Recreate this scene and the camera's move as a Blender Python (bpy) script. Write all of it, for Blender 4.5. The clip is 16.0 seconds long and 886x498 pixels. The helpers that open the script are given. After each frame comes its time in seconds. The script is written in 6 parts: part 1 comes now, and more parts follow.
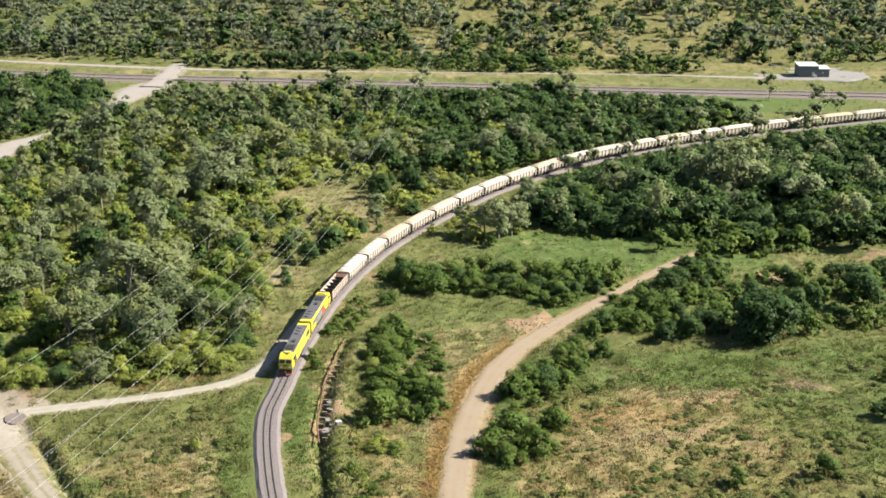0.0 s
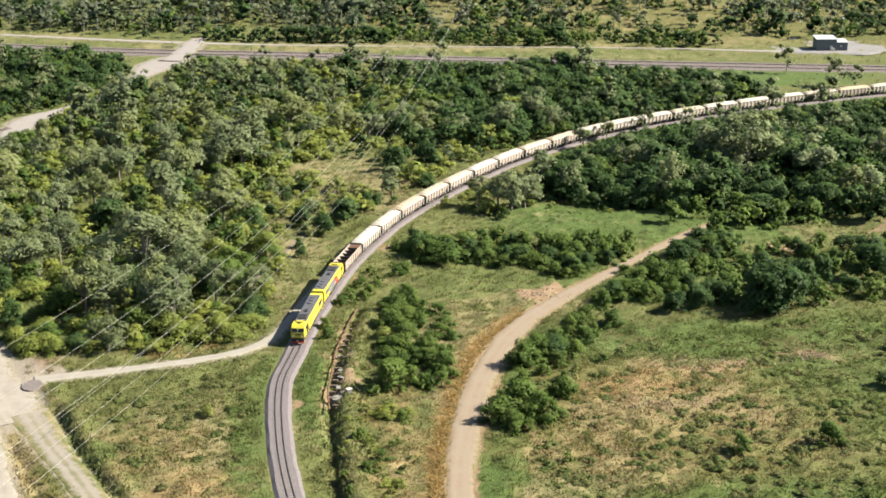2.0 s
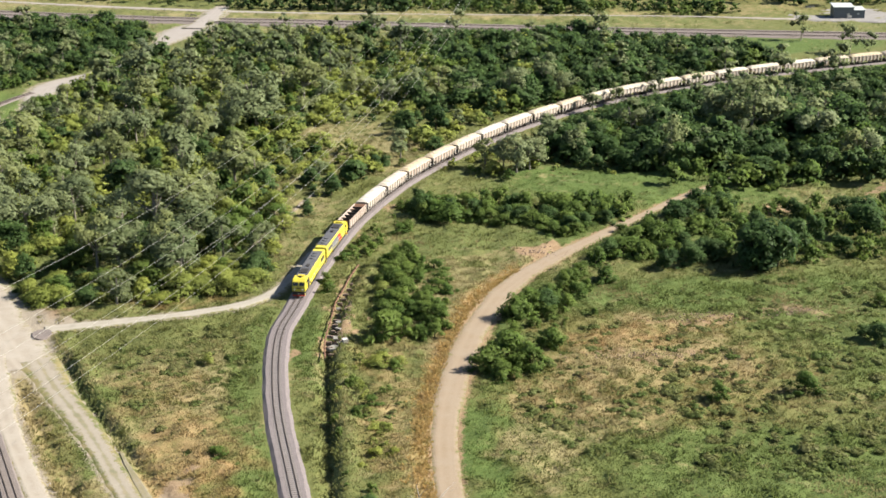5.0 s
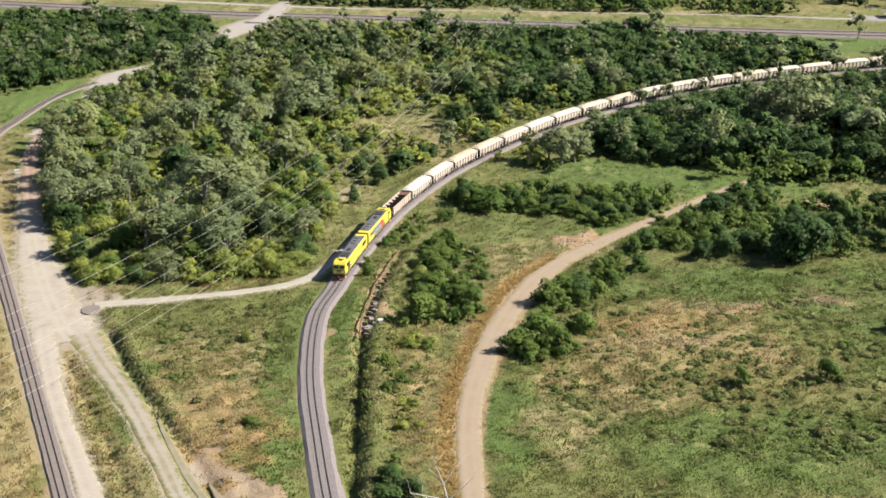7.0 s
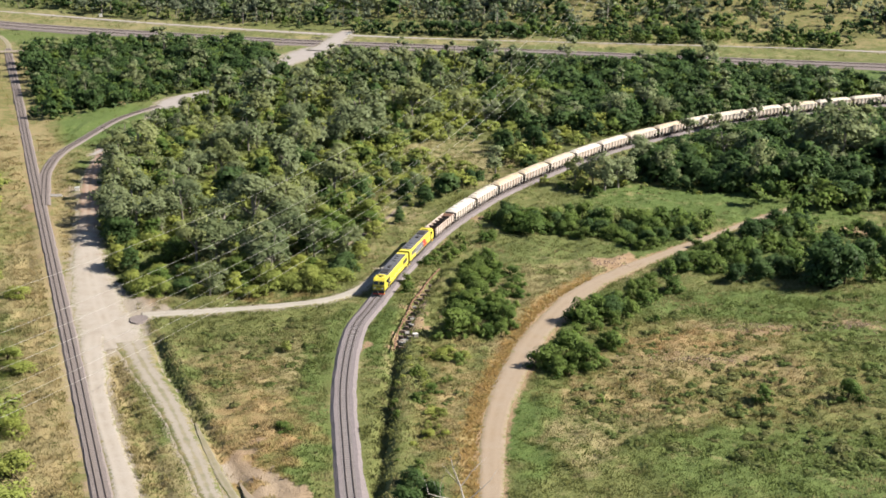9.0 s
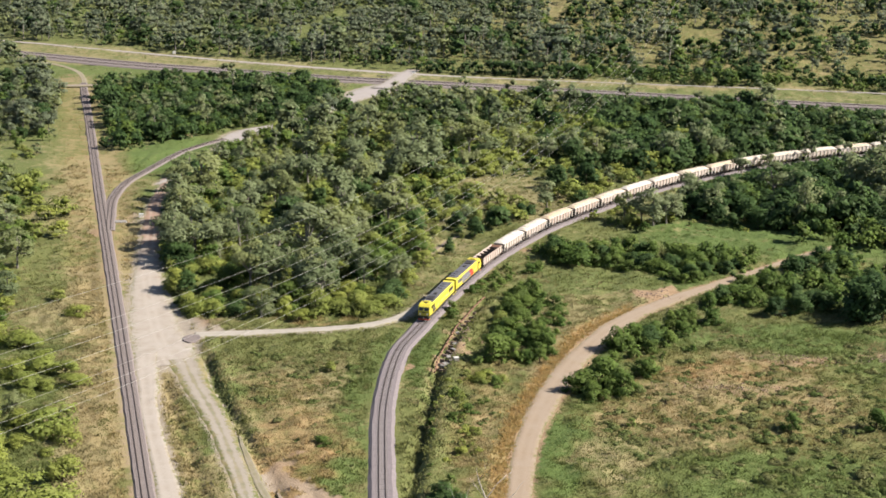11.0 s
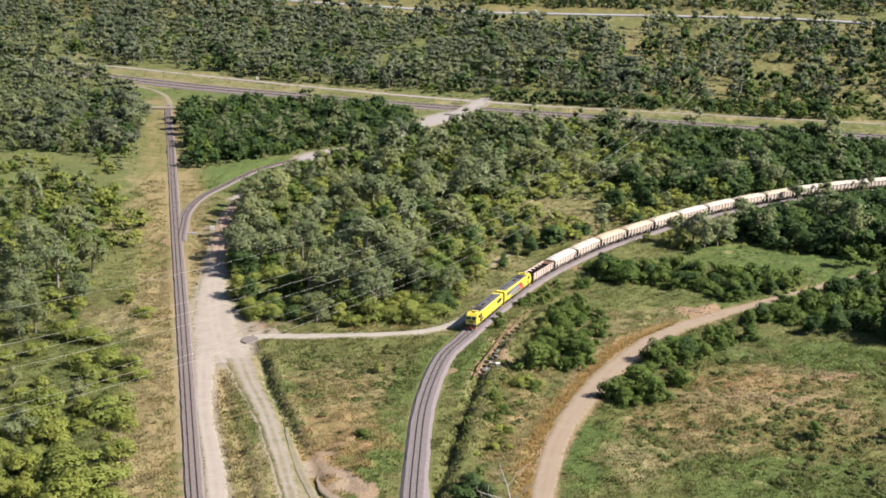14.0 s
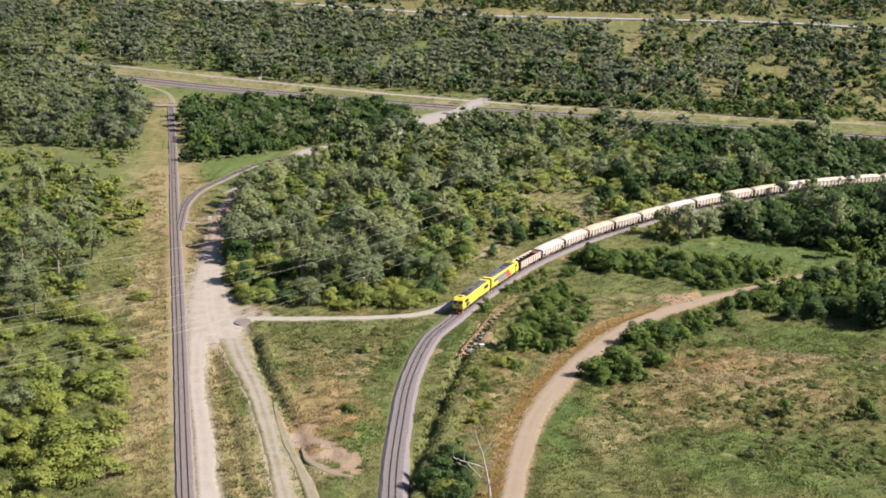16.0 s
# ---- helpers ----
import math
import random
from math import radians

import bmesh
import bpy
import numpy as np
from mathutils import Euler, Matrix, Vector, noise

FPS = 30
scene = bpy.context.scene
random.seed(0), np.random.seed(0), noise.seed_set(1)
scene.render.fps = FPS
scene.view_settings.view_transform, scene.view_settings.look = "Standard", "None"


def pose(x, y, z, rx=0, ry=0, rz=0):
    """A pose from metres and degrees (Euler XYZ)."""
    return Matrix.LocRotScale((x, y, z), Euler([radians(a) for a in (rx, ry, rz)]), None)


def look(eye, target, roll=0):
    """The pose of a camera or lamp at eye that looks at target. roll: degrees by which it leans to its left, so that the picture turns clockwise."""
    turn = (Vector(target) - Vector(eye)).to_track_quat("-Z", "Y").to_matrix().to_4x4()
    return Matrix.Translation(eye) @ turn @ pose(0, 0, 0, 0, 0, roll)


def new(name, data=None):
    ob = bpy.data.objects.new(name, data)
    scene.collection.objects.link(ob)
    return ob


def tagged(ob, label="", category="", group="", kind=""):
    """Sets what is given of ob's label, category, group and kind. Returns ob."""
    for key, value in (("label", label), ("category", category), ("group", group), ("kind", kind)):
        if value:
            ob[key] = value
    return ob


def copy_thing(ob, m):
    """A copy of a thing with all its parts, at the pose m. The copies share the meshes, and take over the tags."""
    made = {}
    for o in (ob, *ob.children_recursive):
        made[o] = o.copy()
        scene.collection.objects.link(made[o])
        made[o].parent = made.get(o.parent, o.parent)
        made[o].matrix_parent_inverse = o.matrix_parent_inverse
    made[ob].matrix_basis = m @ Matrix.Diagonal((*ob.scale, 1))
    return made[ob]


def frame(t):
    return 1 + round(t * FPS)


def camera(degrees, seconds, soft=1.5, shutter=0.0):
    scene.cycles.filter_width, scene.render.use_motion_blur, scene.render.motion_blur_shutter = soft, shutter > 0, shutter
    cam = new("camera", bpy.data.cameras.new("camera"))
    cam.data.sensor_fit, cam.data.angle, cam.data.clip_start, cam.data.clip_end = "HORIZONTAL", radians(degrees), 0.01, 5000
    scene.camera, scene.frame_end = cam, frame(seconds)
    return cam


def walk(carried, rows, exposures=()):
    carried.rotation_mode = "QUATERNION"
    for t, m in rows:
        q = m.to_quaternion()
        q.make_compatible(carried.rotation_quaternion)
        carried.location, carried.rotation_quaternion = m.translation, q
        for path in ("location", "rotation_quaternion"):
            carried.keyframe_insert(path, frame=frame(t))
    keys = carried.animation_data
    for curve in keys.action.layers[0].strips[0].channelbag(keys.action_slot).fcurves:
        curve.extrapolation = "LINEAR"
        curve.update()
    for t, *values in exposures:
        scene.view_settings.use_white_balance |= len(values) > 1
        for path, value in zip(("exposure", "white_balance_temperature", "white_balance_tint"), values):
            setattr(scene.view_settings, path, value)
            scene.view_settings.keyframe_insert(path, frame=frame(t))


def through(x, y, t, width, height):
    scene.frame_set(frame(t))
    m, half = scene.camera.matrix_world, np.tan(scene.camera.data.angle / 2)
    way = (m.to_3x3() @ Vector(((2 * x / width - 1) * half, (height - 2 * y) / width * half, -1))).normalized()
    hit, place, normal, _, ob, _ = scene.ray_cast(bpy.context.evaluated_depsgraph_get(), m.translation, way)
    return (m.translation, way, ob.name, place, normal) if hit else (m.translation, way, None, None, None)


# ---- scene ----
cam = camera(33.68, 16.0, soft=1.7)

# seconds, eye, tilt, lean, turn
PATH = [
    (0.0, -23.20, 33.06, 107.21, 73.531, 0.247, -7.849),
    (0.5, -22.83, 32.35, 107.21, 73.358, 0.154, -7.699),
    (1.0, -22.30, 31.64, 107.25, 73.097, 0.110, -7.385),
    (1.5, -21.78, 30.71, 107.19, 72.817, 0.071, -7.117),
    (2.0, -20.93, 29.48, 107.00, 72.594, -0.009, -6.876),
    (2.5, -19.91, 28.03, 106.86, 72.447, -0.099, -6.694),
    (3.0, -18.82, 26.37, 106.71, 72.310, -0.114, -6.474),
    (3.5, -17.68, 24.62, 106.78, 72.056, -0.158, -6.216),
    (4.0, -16.26, 22.73, 106.74, 71.803, -0.208, -6.074),
    (6.5, -8.74, 11.95, 106.08, 71.466, -0.262, -3.140),
    (7.0, -6.81, 9.58, 105.92, 71.612, -0.227, -2.347),
    (7.5, -5.07, 7.30, 105.77, 71.797, -0.222, -1.644),
    (8.0, -3.35, 4.89, 105.72, 72.115, -0.204, -0.928),
    (8.5, -1.61, 2.46, 105.75, 72.441, -0.142, -0.204),
    (9.0, 0.12, -0.01, 105.57, 72.916, -0.115, 0.536),
    (11.5, 8.71, -12.64, 104.92, 75.000, 0.205, 4.241),
    (12.0, 10.59, -15.05, 104.75, 75.361, 0.252, 4.928),
    (12.5, 12.42, -17.63, 104.55, 75.580, 0.301, 5.611),
    (13.0, 14.16, -20.09, 104.30, 75.776, 0.389, 6.346),
    (13.5, 15.97, -22.68, 104.11, 75.916, 0.501, 7.002),
    (14.0, 17.84, -25.33, 103.71, 75.969, 0.523, 7.158),
    (14.5, 19.59, -28.08, 103.12, 76.011, 0.553, 7.112),
    (15.0, 21.16, -30.76, 102.48, 76.098, 0.604, 7.078),
    (15.5, 22.69, -33.44, 101.83, 76.211, 0.695, 7.130),
    (16.0, 24.19, -36.23, 101.13, 76.289, 0.754, 7.475),
]
walk(cam, [(t, pose(x, y, z, rx, 0, rz) @ pose(0, 0, 0, 0, 0, roll)) for t, x, y, z, rx, roll, rz in PATH],
     exposures=[(0.0, 1.53, 6560, 9), (8.0, 1.38, 6450, 12), (16.0, 1.29, 6330, 18)])

# ---- sky and sun ----
SUN_ELEVATION, SUN_AZIMUTH = radians(40), radians(94)   # azimuth clockwise from +y
world = bpy.data.worlds.new("sky")
scene.world = world
world.use_nodes = True
wn = world.node_tree.nodes
sky = wn.new("ShaderNodeTexSky")
sky.sky_type = "NISHITA"
sky.sun_disc = False
sky.sun_elevation, sky.sun_rotation = SUN_ELEVATION, SUN_AZIMUTH
sky.air_density, sky.dust_density = 1.0, 0.6
wn["Background"].inputs["Strength"].default_value = 0.05
world.node_tree.links.new(sky.outputs[0], wn["Background"].inputs[0])
sun_data = bpy.data.lights.new("sun", "SUN")
sun_data.energy, sun_data.angle, sun_data.color = 5.0, radians(0.53), (1.0, 0.93, 0.79)
sun = new("sun", sun_data)
to_sun = Vector((math.sin(SUN_AZIMUTH) * math.cos(SUN_ELEVATION), math.cos(SUN_AZIMUTH) * math.cos(SUN_ELEVATION), math.sin(SUN_ELEVATION)))
sun.matrix_world = look(to_sun * 400, (0, 0, 0))

rng = np.random.default_rng(7)


# ---- materials ----
def mat(name, rough=0.9, metal=0.0):
    m = bpy.data.materials.new(name)
    m.use_nodes = True
    b = m.node_tree.nodes["Principled BSDF"]
    b.inputs["Roughness"].default_value = rough
    b.inputs["Metallic"].default_value = metal
    b.inputs["Specular IOR Level"].default_value = 0.2 if rough > 0.8 else 0.5
    return m, m.node_tree, b


def node(t, kind, **ins):
    n = t.nodes.new(kind)
    for k, v in ins.items():
        n.inputs[k].default_value = v
    return n


def noise_tex(t, scale, detail=3.0, rough=0.55, coords=None):
    n = node(t, "ShaderNodeTexNoise", Scale=scale, Detail=detail, Roughness=rough)
    if coords is not None:
        t.links.new(coords, n.inputs["Vector"])
    return n.outputs["Fac"]


def mapped(t, value, lo, hi, a=0.0, b=1.0):
    n = node(t, "ShaderNodeMapRange")
    n.inputs[1].default_value, n.inputs[2].default_value = lo, hi
    n.inputs[3].default_value, n.inputs[4].default_value = a, b
    t.links.new(value, n.inputs[0])
    return n.outputs[0]


def blend(t, fac, a, b, mode="MIX"):
    n = t.nodes.new("ShaderNodeMix")
    n.data_type, n.blend_type = "RGBA", mode
    for value, slot in ((fac, 0), (a, 6), (b, 7)):
        if isinstance(value, (int, float)):
            n.inputs[slot].default_value = value
        elif isinstance(value, tuple):
            n.inputs[slot].default_value = (*value, 1)
        else:
            t.links.new(value, n.inputs[slot])
    return n.outputs[2]


def calc(t, op, a, b=0.0):
    n = t.nodes.new("ShaderNodeMath")
    n.operation = op
    for value, slot in ((a, 0), (b, 1)):
        if isinstance(value, (int, float)):
            n.inputs[slot].default_value = value
        else:
            t.links.new(value, n.inputs[slot])
    return n.outputs[0]


def bump(t, bsdf, height, strength, distance):
    n = node(t, "ShaderNodeBump", Strength=strength, Distance=distance)
    t.links.new(height, n.inputs["Height"])
    t.links.new(n.outputs[0], bsdf.inputs["Normal"])


def place(t):
    return t.nodes.new("ShaderNodeNewGeometry").outputs["Position"]


def attr(t, name):
    n = t.nodes.new("ShaderNodeAttribute")
    n.attribute_name = name
    return n


def speckled(name, a, b, scale, rough=0.9, metal=0.0, c=None, fine=None, bump_size=0.0, local=False):
    """Two colours by a coarse noise, a third by a fine one, with a slight relief."""
    m, t, s = mat(name, rough, metal)
    co = t.nodes.new("ShaderNodeTexCoord").outputs["Object"] if local else place(t)
    col = blend(t, mapped(t, noise_tex(t, scale, 4, coords=co), 0.35, 0.65), a, b)
    grain = noise_tex(t, fine or scale * 9, 3, coords=co)
    col = blend(t, mapped(t, grain, 0.45, 0.72, 0, 0.75), col, c or tuple(0.6 * v for v in a))
    t.links.new(col, s.inputs["Base Color"])
    if bump_size:
        bump(t, s, grain, 0.6, bump_size)
    return m


def leaf_material(name, dark, mid, pale, odd, through=0.32):
    """Foliage: each plant has its own tone and leans to an odd tint, each leaf differs a little."""
    m, t, s = mat(name, 0.6)
    s.inputs["Specular IOR Level"].default_value = 0.12
    info = t.nodes.new("ShaderNodeObjectInfo").outputs["Random"]
    tint = calc(t, "FRACT", calc(t, "ADD", info, attr(t, "tint").outputs["Fac"]))
    isle = t.nodes.new("ShaderNodeNewGeometry").outputs["Random Per Island"]
    col = blend(t, mapped(t, tint, 0.05, 0.95), dark, mid)
    other = calc(t, "FRACT", calc(t, "MULTIPLY", tint, 7.31))
    col = blend(t, mapped(t, other, 0.45, 1.0, 0, 0.7), col, odd)
    col = blend(t, mapped(t, isle, 0.2, 1.0, 0, 0.3), col, pale)
    clump = noise_tex(t, 0.55, 3, 0.6, place(t))
    col = blend(t, mapped(t, clump, 0.35, 0.55, 0.3, 0.0), col, tuple(0.55 * v for v in mid))
    col = blend(t, mapped(t, clump, 0.5, 0.68, 0.0, 0.2), col, tuple(1.2 * v for v in pale))
    t.links.new(col, s.inputs["Base Color"])
    # the leaves of a clump catch the light together
    bend = t.nodes.new("ShaderNodeVectorTransform")
    bend.vector_type, bend.convert_from, bend.convert_to = "NORMAL", "OBJECT", "WORLD"
    t.links.new(attr(t, "bend").outputs["Vector"], bend.inputs[0])
    unit = t.nodes.new("ShaderNodeVectorMath")
    unit.operation = "NORMALIZE"
    t.links.new(bend.outputs[0], unit.inputs[0])
    t.links.new(unit.outputs[0], s.inputs["Normal"])
    tr = node(t, "ShaderNodeBsdfTranslucent")
    t.links.new(col, tr.inputs["Color"])
    mix = node(t, "ShaderNodeMixShader", Fac=through)
    t.links.new(s.outputs[0], mix.inputs[1])
    t.links.new(tr.outputs[0], mix.inputs[2])
    t.links.new(mix.outputs[0], t.nodes["Material Output"].inputs[0])
    return m


GREEN, LUSH, STRAW, RUST = (0.11, 0.116, 0.04), (0.066, 0.106, 0.026), (0.222, 0.192, 0.1), (0.42, 0.255, 0.085)


def turf(t, co, dry, lush, russet):
    """Grassland: green or straw by broad patches and by the tussock, with russet stands."""
    broad = noise_tex(t, 0.05, 4, 0.6, co)
    patch = noise_tex(t, 0.3, 4, 0.62, co)
    tuft = noise_tex(t, 0.85, 4, 0.68, co)
    fine = noise_tex(t, 3.0, 3, 0.7, co)
    green = blend(t, lush, GREEN, LUSH)
    green = blend(t, mapped(t, tuft, 0.36, 0.64, 0.0, 0.5), green, tuple(0.55 * v for v in LUSH))
    green = blend(t, mapped(t, fine, 0.45, 0.7, 0, 0.35), green, (0.155, 0.165, 0.055))
    dryness = calc(t, "ADD", calc(t, "ADD", mapped(t, broad, 0.3, 0.7, -0.35, 0.35), mapped(t, patch, 0.3, 0.7, -0.4, 0.4)), calc(t, "ADD", dry, mapped(t, tuft, 0.3, 0.7, 0.22, -0.22)))
    straw = blend(t, mapped(t, fine, 0.4, 0.75), STRAW, (0.14, 0.124, 0.05))
    straw = blend(t, mapped(t, tuft, 0.45, 0.62, 0, 0.5), straw, (0.206, 0.174, 0.094))
    col = blend(t, mapped(t, dryness, 0.22, 0.85), green, straw)
    col = blend(t, calc(t, "MULTIPLY", russet, mapped(t, patch, 0.3, 0.6, 0.2, 1.0)), col, (0.235, 0.15, 0.07))
    return col, patch, tuft, fine


def zone_of(t):
    z = t.nodes.new("ShaderNodeSeparateColor")
    zone = attr(t, "zone")
    t.links.new(zone.outputs["Color"], z.inputs[0])
    return z.outputs[0], z.outputs[1], z.outputs[2], zone.outputs["Alpha"]


def ground_material():
    m, t, s = mat("grassy_ground", 0.95)
    co = place(t)
    dirt, dry, lush, russet = zone_of(t)
    col, patch, tuft, fine = turf(t, co, dry, lush, russet)
    soil = blend(t, mapped(t, patch, 0.35, 0.65), (0.25, 0.18, 0.112), (0.185, 0.125, 0.075))
    pale = blend(t, mapped(t, fine, 0.35, 0.7), (0.262, 0.23, 0.19), (0.19, 0.16, 0.12))
    soil = blend(t, attr(t, "dust").outputs["Fac"], soil, pale)
    edge = calc(t, "ADD", dirt, mapped(t, calc(t, "ADD", calc(t, "ADD", fine, tuft), patch), 1.1, 1.9, -0.42, 0.42))
    col = blend(t, mapped(t, edge, 0.36, 0.7), col, soil)
    t.links.new(col, s.inputs["Base Color"])
    bump(t, s, calc(t, "ADD", fine, calc(t, "MULTIPLY", tuft, 2.0)), 0.5, 0.22)
    return m


def grass_material():
    m, t, s = mat("tall_grass_blades", 0.8)
    s.inputs["Specular IOR Level"].default_value = 0.1
    red, dry, lush, russet = zone_of(t)
    isle = t.nodes.new("ShaderNodeNewGeometry").outputs["Random Per Island"]
    col = turf(t, place(t), dry, lush, russet)[0]
    col = blend(t, 1.0, col, (1.15, 1.15, 1.12), "MULTIPLY")
    col = blend(t, red, col, RUST)
    col = blend(t, mapped(t, isle, 0, 1, 0.0, 0.22), col, tuple(0.6 * v for v in GREEN))
    t.links.new(col, s.inputs["Base Color"])
    tr = node(t, "ShaderNodeBsdfTranslucent")
    t.links.new(col, tr.inputs["Color"])
    geo = t.nodes.new("ShaderNodeNewGeometry")
    soft = t.nodes.new("ShaderNodeVectorMath")
    soft.operation = "MULTIPLY_ADD"
    soft.inputs[1].default_value, soft.inputs[2].default_value = (0.3, 0.3, 0.3), (0, 0, 0.8)
    t.links.new(geo.outputs["Normal"], soft.inputs[0])
    unit = t.nodes.new("ShaderNodeVectorMath")
    unit.operation = "NORMALIZE"
    t.links.new(soft.outputs[0], unit.inputs[0])
    t.links.new(unit.outputs[0], s.inputs["Normal"])
    mix = node(t, "ShaderNodeMixShader", Fac=0.35)
    t.links.new(s.outputs[0], mix.inputs[1])
    t.links.new(tr.outputs[0], mix.inputs[2])
    t.links.new(mix.outputs[0], t.nodes["Material Output"].inputs[0])
    return m


def ballast_material(name, pale, dark):
    """Crushed stone, with rust, oil and the rail's own shadow painted along each rail."""
    m, t, s = mat(name, 0.95)
    co = place(t)
    grain = noise_tex(t, 9, 3, 0.7, co)
    patch = noise_tex(t, 0.4, 4, 0.6, co)
    col = blend(t, mapped(t, grain, 0.3, 0.7), pale, dark)
    clod = noise_tex(t, 1.6, 4, 0.7, co)
    col = blend(t, mapped(t, clod, 0.38, 0.66, 0, 0.75), col, tuple(0.55 * v for v in pale))
    col = blend(t, mapped(t, noise_tex(t, 4.5, 3, 0.7, co), 0.5, 0.7, 0, 0.6), col, tuple(1.25 * v for v in pale))
    col = blend(t, mapped(t, patch, 0.4, 0.7, 0, 0.5), col, tuple(0.75 * v for v in pale))
    off = calc(t, "ABSOLUTE", calc(t, "SUBTRACT", calc(t, "ABSOLUTE", attr(t, "across").outputs["Fac"]), 0.56))
    col = blend(t, mapped(t, off, 0.03, 0.10, 0.2, 0.0), col, (0.055, 0.0425, 0.04))
    t.links.new(col, s.inputs["Base Color"])
    bump(t, s, grain, 0.8, 0.06)
    return m


def track_dirt(name, a, b, c, earth_from=None, weeds=0.15):
    """Worn earth road with two paler wheel ruts and grass creeping in from the edges and along the middle."""
    m, t, s = mat(name, 0.95)
    co = place(t)
    patch = noise_tex(t, 0.25, 5, 0.65, co)
    fine = noise_tex(t, 3.0, 4, 0.7, co)
    col = blend(t, mapped(t, patch, 0.35, 0.68), a, b)
    col = blend(t, mapped(t, fine, 0.5, 0.75, 0, 0.6), col, c)
    if earth_from:
        north = t.nodes.new("ShaderNodeSeparateXYZ")
        t.links.new(co, north.inputs[0])
        far = calc(t, "ADD", north.outputs[1], mapped(t, patch, 0.3, 0.7, -25, 25))
        col = blend(t, mapped(t, far, earth_from, earth_from + 40, 0, 0.85), col, (0.21, 0.135, 0.095))
    rut = calc(t, "ABSOLUTE", calc(t, "SUBTRACT", calc(t, "ABSOLUTE", attr(t, "across").outputs["Fac"]), 0.85))
    wear = calc(t, "MULTIPLY", mapped(t, rut, 0.1, 0.7, 0.3, 0.0), mapped(t, patch, 0.3, 0.6))
    col = blend(t, wear, col, tuple(min(0.8, 1.2 * v) for v in a))
    grass = turf(t, co, 0.5, 0.2, 0.1)[0]
    ragged = mapped(t, calc(t, "ADD", fine, noise_tex(t, 0.9, 3, 0.6, co)), 0.7, 1.3, -0.35, 0.35)
    creep = mapped(t, calc(t, "ADD", calc(t, "ADD", attr(t, "edge").outputs["Fac"], ragged), weeds), 0.9, 1.15)
    middle = mapped(t, calc(t, "ADD", calc(t, "ABSOLUTE", attr(t, "across").outputs["Fac"]), mapped(t, patch, 0.35, 0.65, 0.5 - weeds, -weeds)), 0.05, 0.4, 0.9, 0.0)
    col = blend(t, calc(t, "MAXIMUM", creep, calc(t, "MULTIPLY", middle, min(1.0, 2.5 * weeds - 0.35))) if weeds > 0.2 else creep, col, grass)
    t.links.new(col, s.inputs["Base Color"])
    bump(t, s, fine, 0.5, 0.08)
    return m


M_GROUND, M_GRASS = ground_material(), grass_material()
M_BALLAST = ballast_material("grey_ballast", (0.2, 0.176, 0.18), (0.12, 0.102, 0.106))
M_OLD_BALLAST = ballast_material("brown_ballast", (0.195, 0.168, 0.16), (0.125, 0.103, 0.098))
M_GRAVEL = track_dirt("pale_gravel", (0.292, 0.265, 0.232), (0.24, 0.208, 0.172), (0.198, 0.166, 0.13), 345)
M_PALE_DUST = track_dirt("pale_dust", (0.22, 0.19, 0.1575), (0.1725, 0.1425, 0.1075), (0.15, 0.1225, 0.085))
M_BROWN_GRAVEL = track_dirt("brown_gravel", (0.205, 0.1675, 0.13), (0.17, 0.135, 0.0975), (0.145, 0.115, 0.075))
M_APRON = track_dirt("pale_grey_gravel", (0.26, 0.24, 0.2275), (0.23, 0.2075, 0.1925), (0.2, 0.1775, 0.16))
M_WEEDY = track_dirt("weedy_gravel", (0.25, 0.225, 0.19), (0.195, 0.17, 0.135), (0.165, 0.14, 0.105), weeds=0.34)
M_WORN = track_dirt("worn_turf", (0.215, 0.19, 0.145), (0.17, 0.15, 0.105), (0.145, 0.128, 0.082), weeds=0.27)
M_WHITE_GRAVEL = track_dirt("white_gravel", (0.285, 0.265, 0.235), (0.235, 0.215, 0.18), (0.19, 0.175, 0.13))
M_RED = track_dirt("sandy_red_earth", (0.23, 0.185, 0.14), (0.205, 0.155, 0.1075), (0.255, 0.215, 0.16))
M_GREYPAD = speckled("grey_hardstand", (0.23, 0.22, 0.215), (0.19, 0.1825, 0.18), 0.3, c=(0.165, 0.16, 0.155), bump_size=0.03)
M_ASPHALT = speckled("highway_asphalt", (0.28, 0.28, 0.29), (0.25, 0.25, 0.26), 0.1, c=(0.22, 0.22, 0.23))
M_RAIL = speckled("rusty_rail", (0.055, 0.0375, 0.03), (0.075, 0.055, 0.045), 3.0, 0.6, 0.6)
M_SLEEPER = speckled("concrete_sleeper", (0.2, 0.185, 0.1775), (0.165, 0.15, 0.145), 1.2)
M_WOOD_SLEEPER = speckled("timber_sleeper", (0.165, 0.14, 0.13), (0.19, 0.165, 0.155), 1.2)
M_TRUNK_PALE = speckled("pale_gum_bark", (0.25, 0.23, 0.205), (0.17, 0.15, 0.13), 2.0, c=(0.11, 0.09, 0.075), local=True)
M_TRUNK_DARK = speckled("brown_bark", (0.065, 0.05, 0.0375), (0.095, 0.075, 0.055), 2.0, local=True)
M_GUM = leaf_material("gum_leaves", (0.112, 0.148, 0.07), (0.19, 0.225, 0.114), (0.22, 0.25, 0.138), (0.205, 0.222, 0.074), 0.42)
M_SCRUB = leaf_material("yellow_green_leaves", (0.168, 0.215, 0.05), (0.252, 0.282, 0.062), (0.285, 0.305, 0.086), (0.18, 0.215, 0.062), 0.42)
# far gums: woodland shade and distance haze mixed into a darker, bluer green
M_FAR_GUM = leaf_material("distant_gum_leaves", (0.098, 0.128, 0.08), (0.168, 0.198, 0.124), (0.19, 0.22, 0.142), (0.142, 0.158, 0.09), 0.45)
